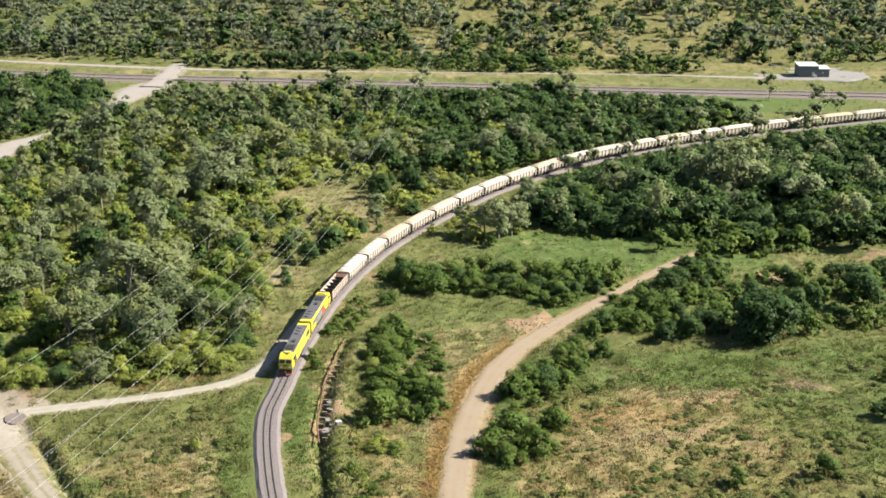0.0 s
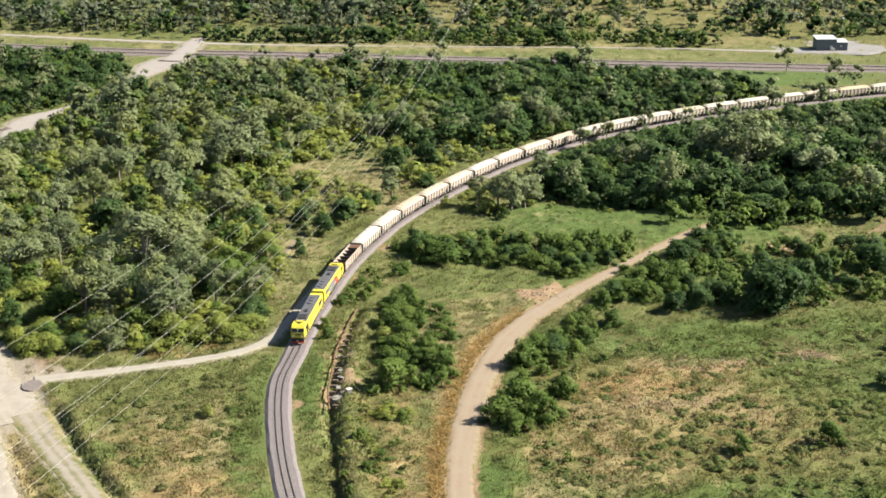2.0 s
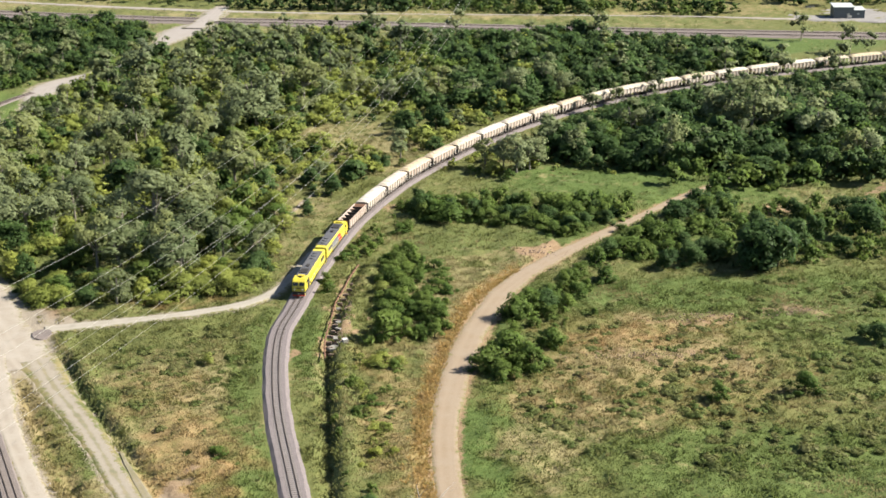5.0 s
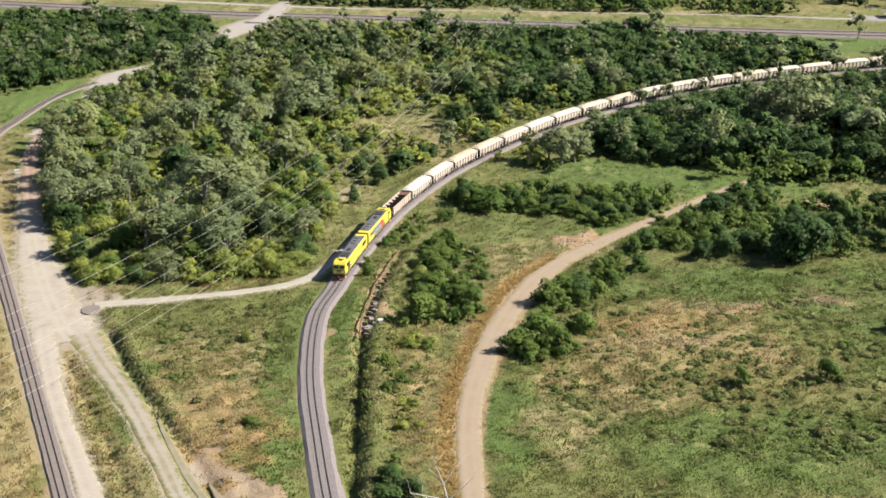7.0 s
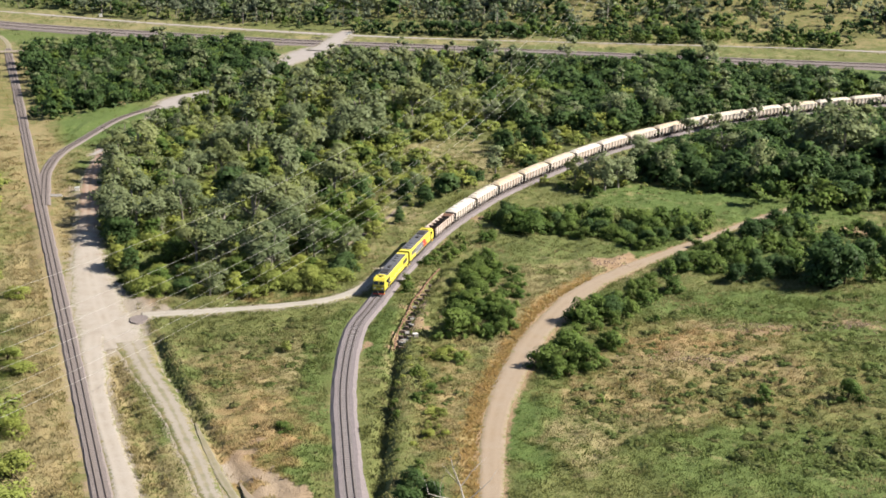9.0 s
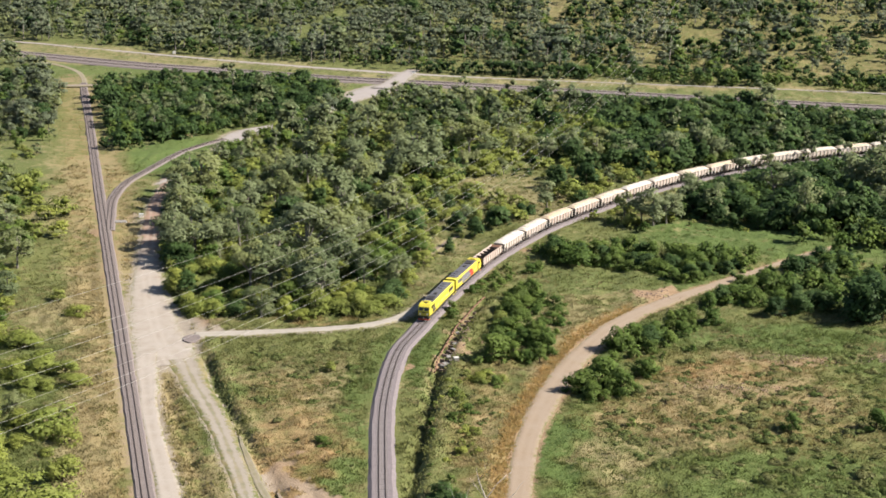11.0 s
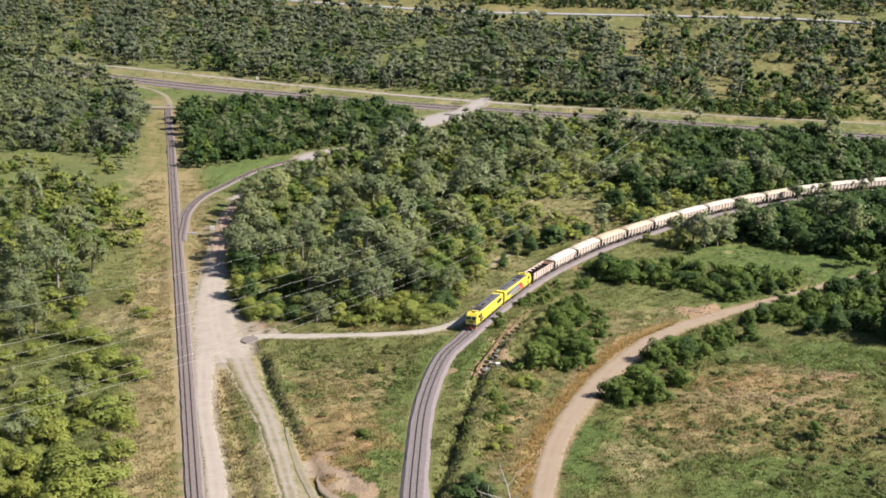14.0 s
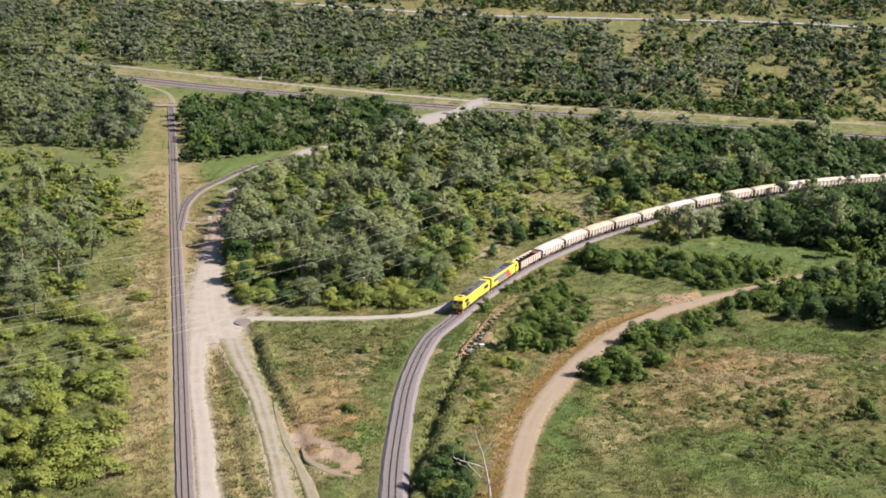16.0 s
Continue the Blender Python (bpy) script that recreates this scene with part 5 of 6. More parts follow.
def crown(kind, r, n, size, ragged, inner, fill):
    """A crown's triangles, the directions that they shade by, and the clumps that they sit on."""
    lumps = crown_lumps(kind, r)
    V, N = leaf_cloud(r, lumps, n, size, ragged)
    W, M = cores(r, lumps, inner, fill)
    return np.vstack([V, W]), np.vstack([N, M]), lumps


def leaves(n):
    return np.arange(3 * n).reshape(-1, 3)


def trunk_bm(kind, lumps, r):
    bm = bmesh.new()
    if kind in ("gum", "box"):
        lean = r.normal(0, 0.35, 2)
        tube(bm, (0, 0, -0.6), (lean[0] * 0.4, lean[1] * 0.4, 3.4), 0.26, 0.19, 7)
        tube(bm, (lean[0] * 0.4, lean[1] * 0.4, 3.3), (lean[0], lean[1], 7.6), 0.19, 0.10, 7)
        for x, y, z, *_ in lumps[1::3]:
            s = r.uniform(0.35, 0.7)
            tube(bm, (lean[0] * s, lean[1] * s, 2.2 + 3.2 * s), (x, y, z), 0.13, 0.05, 4)
    else:
        top = lumps[0][2]
        tube(bm, (0, 0, -0.5), (0, 0, top), 0.2, 0.09, 6)
        for x, y, z, *_ in lumps[1:6]:
            tube(bm, (0, 0, 0.35 * top), (x, y, z), 0.08, 0.03, 5)
    return bm


TEMPLATES = {k: [] for k in KINDS}
FAR_SHAPES = {k: [] for k in KINDS}
for kind, spec in KINDS.items():
    for v in range(6):
        full = 0.5 if kind in ("gum", "scrub") else 0.66
        meshes = []
        for share in (1.0, 0.5):
            r = np.random.default_rng(100 + 17 * v + len(kind) + 5 * (kind == "box"))
            V, N, lumps = crown(kind, r, int(spec["n"] * share), spec["size"] * share ** -0.5, 0.28, 12, full)
            meshes.append(mesh_of("crown", V, leaves(len(V) // 3).tolist(), spec["leaf"], [("bend", N)]))
        bm = trunk_bm(kind, lumps, r)
        tm = bpy.data.meshes.new("trunk")
        bm.to_mesh(tm)
        bm.free()
        tm.materials.append(spec["bark"])
        TEMPLATES[kind].append((meshes, tm))
    for v in range(5):
        r = np.random.default_rng(300 + 13 * v + len(kind))
        FAR_SHAPES[kind].append((crown(kind, r, 210, spec["size"] * 1.7, 0.22, 9, 0.75)[:2], crown(kind, r, 84, spec["size"] * 2.0, 0.2, 7, 0.8)[:2]))

G = "trees of the bush"
# plants that stand out, bank by bank: x, y, kind, height scale
WEST_END = [
    (-262, 712, "box", 1.5), (-270, 722, "gum", 1.4), (-281, 730, "box", 1.6), (-292, 734, "gum", 1.5), (-254, 702, "gum", 1.3), (-300, 742, "box", 1.5),
    (-275, 708, "box", 1.5), (-312, 745, "box", 1.6), (-248, 690, "gum", 1.3), (-325, 750, "box", 1.5), (-179, 622, "shade", 1.4), (-177, 606, "shade", 1.5),
    (-171, 577, "shade", 1.45), (-174, 592, "shade", 1.3),
]
ROADSIDE = [
    (-90, 371, "gum", 1.25), (-93, 392, "gum", 1.35), (-99, 418, "gum", 1.3), (-88, 358, "gum", 1.0), (18, 266, "bush", 1.0), (22, 271, "bush", 1.1),
    (25.5, 266, "bush", 1.0), (16.5, 271, "bush", 0.75), (20, 262, "bush", 0.8), (31, 297, "bush", 0.75), (35, 301, "bush", 0.75), (28, 291, "bush", 0.7),
    (-68, 562, "gum", 1.1), (-73, 552, "box", 1.0), (-79, 544, "gum", 0.9), (-85, 536, "gum", 0.8),
    (-142, 509, "bush", 1.6), (-163, 565, "shade", 1.5), (-72, 572, "shade", 0.9), (-77, 560, "gum", 1.0), (-84, 548, "bush", 1.1),
    (119, 552, "shade", 1.0), (110, 588, "shade", 1.25), (104, 592, "gum", 1.0), (183, 584, "gum", 1.1),
]
BANKS = [
    (13, 598, "gum", 1.5), (-1, 597, "gum", 1.2), (101, 579, "gum", 1.4), (46, 604, "gum", 1.3), (-23, 606, "gum", 1.1), (17, 594, "gum", 1.2), (250, 663, "shade", 1.1), (256, 660, "shade", 1.0), (262, 640, "shade", 0.8), (244, 614, "shade", 0.5), (250, 612, "shade", 0.55), (192, 554, "gum", 1.15), (198, 551, "gum", 0.95), (-9, 199, "shade", 0.8), (-5, 196, "scrub", 0.9), (-7.5, 204, "shade", 0.75), (-4, 207, "shade", 0.7),
    (-7, 212, "shade", 0.6), (-2.5, 200, "shade", 0.7), (-3, 190, "shade", 0.8), (-34, 274, "scrub", 0.5), (-104, 432, "gum", 0.9), (-106, 456, "gum", 0.85),
    (-99, 392, "gum", 1.0), (-146, 497, "shade", 1.1), (-152, 512, "shade", 1.1), (-160, 535, "shade", 1.2), (-168, 560, "shade", 1.2), (-51, 605, "gum", 0.95),
]
VERGE = [*WEST_END, *ROADSIDE, *BANKS]
FRONT_ROW = [
    (-75, 358, "gum", 1.14), (-61, 328, "gum", 1.27), (-56, 329, "gum", 1.42), (-45, 352, "gum", 1.55), (-69, 385, "scrub", 1.46), (-62, 368, "scrub", 1.17),
    (-58, 373, "scrub", 1.06), (-83, 347, "shade", 1.02), (-88, 356, "scrub", 1.15), (-76, 325, "shade", 0.96), (-62, 319, "scrub", 0.93), (-48, 325, "scrub", 1.25),
    (-43, 315, "scrub", 1.21), (-38, 314, "scrub", 1), (-50, 323, "scrub", 1.03), (-91, 384, "gum", 1.22), (-85, 380, "gum", 1.03), (-58, 383, "gum", 1.03),
    (-40, 377, "gum", 1.01), (-40, 351, "gum", 1.1), (-34, 336, "gum", 0.98), (-55, 319, "scrub", 1.03), (-37, 326, "scrub", 1.04), (-34, 357, "scrub", 1.13),
    (-27, 321, "shade", 0.93), (-30, 317, "scrub", 0.81), (-23, 370, "scrub", 1.39), (-31, 375, "scrub", 1.55), (-22, 355, "shade", 0.94),
]
GROVE = [
    (-111, 450, "gum", 0.92), (-97, 427, "gum", 1.16), (-98, 408, "gum", 1.11), (-89, 416, "gum", 1.12), (-77, 406, "gum", 1.28), (-88, 442, "scrub", 1.12),
    (-58, 479, "scrub", 1.49), (-52, 477, "shade", 0.9), (-58, 425, "scrub", 1.55), (-68, 414, "gum", 1.11), (-48, 426, "shade", 1.01), (-64, 441, "gum", 1.47),
    (-75, 443, "gum", 1.18), (-88, 521, "scrub", 1.46), (-91, 498, "scrub", 1.25), (-75, 495, "scrub", 1.55), (-74, 531, "shade", 1.5), (-67, 556, "shade", 1.44),
    (-54, 520, "gum", 1.37), (-57, 511, "gum", 1.12), (-46, 569, "gum", 1.24), (-41, 533, "shade", 1.5), (-36, 554, "shade", 1.55), (-15, 494, "gum", 1.51),
    (-25, 501, "gum", 0.88), (-6, 527, "gum", 1.49), (2, 546, "gum", 1.43),
]
FAR_GROVE = [
    (9, 591, "shade", 1.55), (21, 561, "gum", 1.47), (-1, 477, "scrub", 1.47), (-9, 477, "scrub", 1.47), (-7, 464, "scrub", 1.55), (15, 447, "shade", 1.05),
    (20, 483, "shade", 1.36), (-11, 430, "scrub", 1.47), (-22, 435, "scrub", 1.22), (-3, 423, "scrub", 1.18), (-34, 414, "gum", 1.19), (-36, 401, "gum", 1.07),
    (-30, 457, "gum", 0.8), (-39, 473, "scrub", 1.46), (19, 433, "scrub", 1.55), (22, 425, "shade", 0.7), (-1, 398, "shade", 0.66), (4, 408, "shade", 0.68),
    (46, 578, "shade", 1.22), (57, 575, "shade", 1.35), (88, 571, "shade", 1.21), (99, 567, "shade", 1.48), (70, 578, "scrub", 1.55), (76, 553, "scrub", 1.55),
    (70, 501, "shade", 1.42), (78, 498, "shade", 1.42),
]
FAR_THICKET = [
    (39, 509, "shade", 1.05), (52, 500, "shade", 1.05), (62, 520, "scrub", 1.55), (27, 472, "shade", 1.05), (23, 477, "shade", 1.05), (47, 477, "scrub", 1.55),
    (41, 542, "shade", 1.52), (32, 541, "shade", 1.05), (48, 523, "shade", 1.47), (53, 479, "shade", 1.13), (34, 475, "shade", 1.12), (66, 556, "shade", 1.05),
    (15, 538, "shade", 1.26), (-10, 572, "shade", 1.34), (11, 507, "shade", 1.19), (6, 494, "scrub", 1.37), (-23, 556, "shade", 1.55), (-30, 527, "shade", 1.05),
    (26, 507, "shade", 1.19), (62, 490, "shade", 1.04),
]
THICKET = [
    (4.5, 312, "bush", 0.7), (9.5, 306, "bush", 0.62), (1.5, 302, "bush", 0.55), (8.5, 324, "bush", 0.5), (1.5, 290, "bush", 0.6), (5.5, 296, "bush", 0.68),
    (10.5, 293, "bush", 0.55), (0.5, 308, "scrub", 0.7), 
    (14, 367, "bush", 0.95), (19, 366, "bush", 1.0), (24, 368, "bush", 1.0), (30, 370, "bush", 0.9), (33, 367, "bush", 0.98), (36, 364, "shade", 0.85),
    (39, 361, "bush", 1.25), (44, 361, "bush", 1.25), (48, 360, "bush", 1.25), (52, 360, "bush", 1.2), (57, 363, "bush", 1.1), (60, 360, "bush", 1.0),
    (65, 364, "bush", 0.9), (47, 346, "shade", 0.65), (52, 349, "shade", 0.62), (42, 350, "bush", 0.58), (60, 357, "shade", 0.55),
]
RIGHT_BUSH = [
    (42, 399, "gum", 1.3), (34, 404, "gum", 0.9), (46, 401, "gum", 1.15), (39, 402, "gum", 1.05), (62, 411, "gum", 1.3), (55, 420, "gum", 1.2), (36, 398, "scrub", 1.1), (62, 426, "shade", 1.4), (57, 413, "shade", 1.1), (62, 409, "shade", 1.1),
    (69, 408, "shade", 1.05), (75, 404, "shade", 1.15), (81, 403, "shade", 1.25), (82, 434, "gum", 1.4), (89, 432, "shade", 1.6), (99, 444, "shade", 1.6),
    (106, 438, "gum", 1.6), (115, 426, "gum", 1.9), (110, 431, "gum", 1.7), (124, 436, "gum", 1.6), (136, 440, "shade", 1.5), (146, 452, "shade", 1.4),
    (149, 503, "gum", 1.5), (154, 500, "shade", 1.4), (141, 500, "shade", 0.9), (171, 509, "gum", 1.4), (167, 508, "gum", 1.15), (112, 477, "gum", 1.1),
    (120, 472, "shade", 1.2), (127, 475, "gum", 1.1), (148, 431, "shade", 1.5), (162, 448, "shade", 1.5), (91, 409, "shade", 1.25), (98, 410, "shade", 1.3),
    (106, 412, "shade", 1.25), (116, 415, "shade", 1.2), (102, 488, "gum", 0.9), (128, 496, "gum", 1.0),
    (36, 411, "scrub", 0.95), (47, 403, "scrub", 0.85), (51, 409, "bush", 0.95), (39, 392, "bush", 0.6), (30, 399, "bush", 0.55), (49, 414, "gum", 0.85), (76, 467, "gum", 0.9), (86, 478, "gum", 0.75),
]
EDGE_BUSH = [
    (81, 384, "bush", 1.15), (90, 388, "bush", 1.1), (95, 382, "bush", 1.35), (101, 379, "bush", 1.3), (108, 379, "bush", 1.4), (117, 380, "bush", 1.4),
    (124, 386, "shade", 1.2), (130, 384, "shade", 1.25), (135, 379, "shade", 1.3), (137, 409, "bush", 1.6), (145, 412, "bush", 1.6), (125, 405, "bush", 1.5),
    (143, 384, "shade", 1.2), (131, 398, "bush", 1.4), (112, 390, "shade", 1.0),
]
SPIKY_BUSH = [
    (72, 346, "shade", 0.9), (77, 352, "shade", 0.9), (83, 357, "bush", 1.0), (88, 360, "shade", 0.8), (64, 338, "bush", 1.0), (60, 335, "bush", 1.1),
    (66, 336, "bush", 1.1), (53, 326, "shade", 0.75), (56, 327, "bush", 1.05), (60, 325, "bush", 0.85), (70, 323, "shade", 0.75), (75, 326, "shade", 0.75),
    (78, 327, "bush", 0.95), (86, 330, "bush", 1.0), (84, 315, "shade", 1.5), (88, 315, "shade", 1.45), (85, 320, "shade", 1.4), (95, 325, "shade", 1.15),
    (102, 332, "shade", 0.95), (87, 342, "bush", 0.9), (104, 353, "shade", 0.75), (102, 356, "bush", 0.9), (110, 354, "bush", 1.0), (115, 352, "shade", 0.85),
    (120, 352, "shade", 0.8), (33, 295, "shade", 0.85), (30, 294, "bush", 0.95), (26, 291, "bush", 0.95), (39, 307, "bush", 0.75), (44, 315, "bush", 0.75),
    (41, 312, "bush", 0.7), (49, 322, "bush", 0.8), (92, 273, "shade", 0.45), (94, 271, "shade", 0.6), (102, 291, "bush", 0.6), (90, 336, "shade", 0.9),
    (70, 338, "bush", 1.1), (77, 343, "bush", 1.0), (88, 366, "bush", 0.9), (82, 348, "shade", 0.8),
    (90, 371, "bush", 1.2), (96, 376, "bush", 1.2), (76, 340, "bush", 1.0), (86, 352, "bush", 1.0), (81, 334, "bush", 0.9), (96, 316, "bush", 0.9), (92, 345, "bush", 0.8),
]
WEST_BANK = [
    (-151, 435, "scrub", 1.55), (-151, 426, "scrub", 1.55), (-175, 450, "scrub", 1.55), (-164, 414, "scrub", 1.48), (-131, 399, "scrub", 1.41), (-134, 394, "scrub", 1.12),
    (-130, 375, "scrub", 1.07), (-124, 377, "scrub", 1.07), (-170, 414, "gum", 1.27), (-147, 357, "gum", 1.39), (-145, 376, "gum", 1.16), (-139, 378, "gum", 1.16),
    (-128, 328, "gum", 1.29), (-125, 345, "gum", 1.07), (-133, 318, "gum", 1.18), (-117, 315, "gum", 0.91), (-137, 343, "gum", 1.16), (-105, 317, "scrub", 0.74),
    (-97, 305, "scrub", 0.8), (-115, 308, "scrub", 0.96), (-109, 285, "scrub", 1.29), (-102, 283, "scrub", 1.27), (-98, 265, "scrub", 1.21), (-94, 269, "scrub", 1.22),
    (-88, 268, "scrub", 0.91), (-84, 262, "scrub", 0.83), (-112, 272, "scrub", 0.88), (-93, 259, "scrub", 0.99),
]
WEST_CORNER = [
    (-117, 287, "gum", 1), (-119, 282, "gum", 0.76), (-81, 237, "scrub", 1.49), (-77, 233, "scrub", 1.01), (-72, 216, "scrub", 1.17), (-94, 235, "scrub", 1.70),
    (-88, 224, "scrub", 1.45), (-78, 207, "scrub", 1.70), (-71, 202, "scrub", 1.62), (-66, 195, "scrub", 1.19), (-87, 207, "scrub", 1.26), (-94, 229, "scrub", 1.36),
    (-74, 195, "scrub", 1.50), (-83, 198, "scrub", 1.02), (-94, 224, "gum", 0.76),
]
SINGLES = [*VERGE, *FRONT_ROW, *GROVE, *FAR_GROVE, *FAR_THICKET, *THICKET, *RIGHT_BUSH, *EDGE_BUSH, *SPIKY_BUSH, *WEST_BANK, *WEST_CORNER]


def sight_limit(xy):
    """Height near-side plants may reach before they hide tracks or roads from the camera."""
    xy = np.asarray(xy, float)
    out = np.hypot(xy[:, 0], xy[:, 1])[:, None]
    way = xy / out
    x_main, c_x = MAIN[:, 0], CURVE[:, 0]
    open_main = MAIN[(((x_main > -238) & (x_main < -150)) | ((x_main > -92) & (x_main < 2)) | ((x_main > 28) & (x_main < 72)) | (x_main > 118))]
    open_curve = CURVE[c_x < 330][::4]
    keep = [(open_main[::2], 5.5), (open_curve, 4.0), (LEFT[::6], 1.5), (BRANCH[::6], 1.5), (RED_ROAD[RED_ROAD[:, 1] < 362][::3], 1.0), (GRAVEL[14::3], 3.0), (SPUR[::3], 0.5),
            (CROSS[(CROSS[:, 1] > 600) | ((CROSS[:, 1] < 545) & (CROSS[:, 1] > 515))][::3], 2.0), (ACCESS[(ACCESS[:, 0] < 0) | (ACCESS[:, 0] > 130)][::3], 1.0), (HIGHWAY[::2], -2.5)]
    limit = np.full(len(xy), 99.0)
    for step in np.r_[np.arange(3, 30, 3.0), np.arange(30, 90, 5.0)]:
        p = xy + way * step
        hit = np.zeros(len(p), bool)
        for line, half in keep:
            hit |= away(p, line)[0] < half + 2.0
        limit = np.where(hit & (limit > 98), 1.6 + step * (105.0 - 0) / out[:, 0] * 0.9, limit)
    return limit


SHADE_GAP = (84, 428, 10)   # a treeless gap left in the bush for shade to fall in: x, y, radius


def scatter():
    r = np.random.default_rng(21)
    rows = []
    for poly, gap, kinds, lo, hi in AREAS:
        p = np.array(poly, float)
        x0, y0 = p.min(0)
        x1, y1 = p.max(0)
        nx, ny = int((x1 - x0) / gap) + 1, int((y1 - y0) / gap) + 1
        gx, gy = np.meshgrid(np.arange(nx), np.arange(ny))
        xy = np.stack([x0 + (gx + 0.5 * (gy % 2)).ravel() * gap, y0 + gy.ravel() * gap], 1) + r.normal(0, 0.27 * gap, (nx * ny, 2))
        xy = xy[inside(xy, poly)]
        xy = xy[(xy[:, 0] > -97 - 0.43 * (xy[:, 1] - 184)) & (xy[:, 0] < 97 + 0.45 * (xy[:, 1] - 240))]
        xy = xy[np.hypot(xy[:, 0] - SHADE_GAP[0], xy[:, 1] - SHADE_GAP[1]) > SHADE_GAP[2]]
        if gap > 5 and gap != 6.6:
            # clearings
            xy = xy[value_noise(xy[:, 0], xy[:, 1], 13, 71) * 0.6 + value_noise(xy[:, 0], xy[:, 1], 31, 72) * 0.4 < 0.66]
        names = [k for k, _ in kinds]
        w = np.array([v for _, v in kinds], float)
        which = r.choice(len(names), len(xy), p=w / w.sum())
        # kinds gather in groves
        grove = value_noise(xy[:, 0], xy[:, 1], 16, 77)
        size = (lo + (hi - lo) * r.random(len(xy)) ** 1.5) * (0.7 + 0.6 * grove)
        room = clearance(xy)
        wide = {"gum": 4.2, "box": 4.2, "scrub": 3.0, "shade": 3.9, "bush": 3.2, "herb": 1.5}
        crowd = np.full(len(xy), 9.0)
        for a, b, k, s in SINGLES:
            crowd = np.minimum(crowd, np.hypot(xy[:, 0] - a, xy[:, 1] - b) / (wide[k] * s))
        reach = np.array([{"gum": 3.4, "box": 3.4, "scrub": 2.9, "shade": 3.6, "bush": 3.0, "herb": 1.6}[names[k]] for k in which]) * size
        full = np.array([{"gum": 11.0, "box": 11.0, "scrub": 4.6, "shade": 7.0, "bush": 5.4, "herb": 1.0}[names[k]] for k in which])
        # heights trimmed so the tracks stay open to the camera
        limit = sight_limit(xy)
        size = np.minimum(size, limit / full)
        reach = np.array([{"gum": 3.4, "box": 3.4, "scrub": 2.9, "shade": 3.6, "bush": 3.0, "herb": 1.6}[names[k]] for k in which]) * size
        ok = (room > 0.55 * reach) & (size > 0.26 * lo) & (crowd > 0.8)
        # a tall kind that would stay dwarfed gives way to scrub
        which = np.where((size < 0.5) & (full > 8) & ("scrub" in names), names.index("scrub") if "scrub" in names else 0, which)
        for (a, b), k, s in zip(xy[ok], which[ok], size[ok]):
            rows.append((a, b, names[k], s))
    return rows


def settle(rows):
    """Keeps the chosen plants off tracks and roads, and low where a track must stay in sight."""
    xy = np.array([(a, b) for a, b, _, _ in rows])
    room, limit = clearance(xy), sight_limit(xy)
    full = {"gum": 11.0, "box": 11.0, "scrub": 4.6, "shade": 7.0, "bush": 5.4, "herb": 1.0}
    out = []
    for (a, b, k, s), free, top in zip(rows, room, limit):
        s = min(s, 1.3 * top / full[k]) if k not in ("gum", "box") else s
        s = min(s, free / (0.6 * {"gum": 3.4, "box": 3.4, "scrub": 2.9, "shade": 3.6, "bush": 3.0, "herb": 1.6}[k]))
        if s > 0.25:
            out.append((a, b, k, s))
    return out


# scrub that skirts the wood along the tracks and roads
r_skirt = np.random.default_rng(61)
for a, b in zip(spline([(-87, 340), (-80, 321), (-73, 309), (-58, 307), (-38, 309), (-29, 314), (-24, 328)], 3.4)[:, :2], r_skirt.uniform(0.55, 1.15, 60)):
    SINGLES.append((a[0] + r_skirt.normal(0, 1.0), a[1] + abs(r_skirt.normal(0, 1.8)), "scrub" if r_skirt.random() < 0.75 else "shade", b))
for a, b in zip(spline([(-88, 345), (-93, 372), (-99, 398), (-104, 420), (-107, 440)], 4.6)[:, :2], r_skirt.uniform(0.5, 1.0, 60)):
    SINGLES.append((a[0] + 2 + r_skirt.normal(0, 1.2), a[1] + r_skirt.normal(0, 1.2), "scrub" if r_skirt.random() < 0.5 else "shade", b))
for a, b in zip(spline([(-46, 692), (-20, 685), (10, 679), (34, 673)], 3.6)[:, :2], r_skirt.uniform(0.7, 1.2, 60)):
    SINGLES.append((a[0] + r_skirt.normal(0, 1.2), a[1] + r_skirt.normal(0, 1.2), "shade", b))
SINGLES = settle(SINGLES)
PLANTS = scatter() + SINGLES
near = {k: sorted((p for p in PLANTS if p[2] == k and p[3] > 0.4 and k != "herb"), key=lambda p: math.hypot(p[0], 0.8 * (p[1] - 230)))[:40 if k == "box" else 180] for k in KINDS}
chosen = {id(p) for k in near for p in near[k]}
for kind, rows in near.items():
    spec = KINDS[kind]
    for n, (x, y, _, s) in enumerate(rows):
        crowns, tm = TEMPLATES[kind][n % 6]
        me = crowns[int(math.hypot(x, y) > 380)]
        z = float(rise(np.array(x), np.array(y)))
        t = new(spec["name"])
        t.empty_display_size = 0.5
        t.matrix_world = pose(x, y, z - 0.15, 0, 0, (137.5 * n) % 360) @ Matrix.Diagonal((s * rng.uniform(0.75, 1.35), s * rng.uniform(0.75, 1.35), s * rng.uniform(0.8, 1.12), 1))
        tagged(t, spec["label"], spec["category"], G)
        for nm, data in (("trunk", tm), ("crown", me)):
            o = new(nm, data)
            o.parent = t

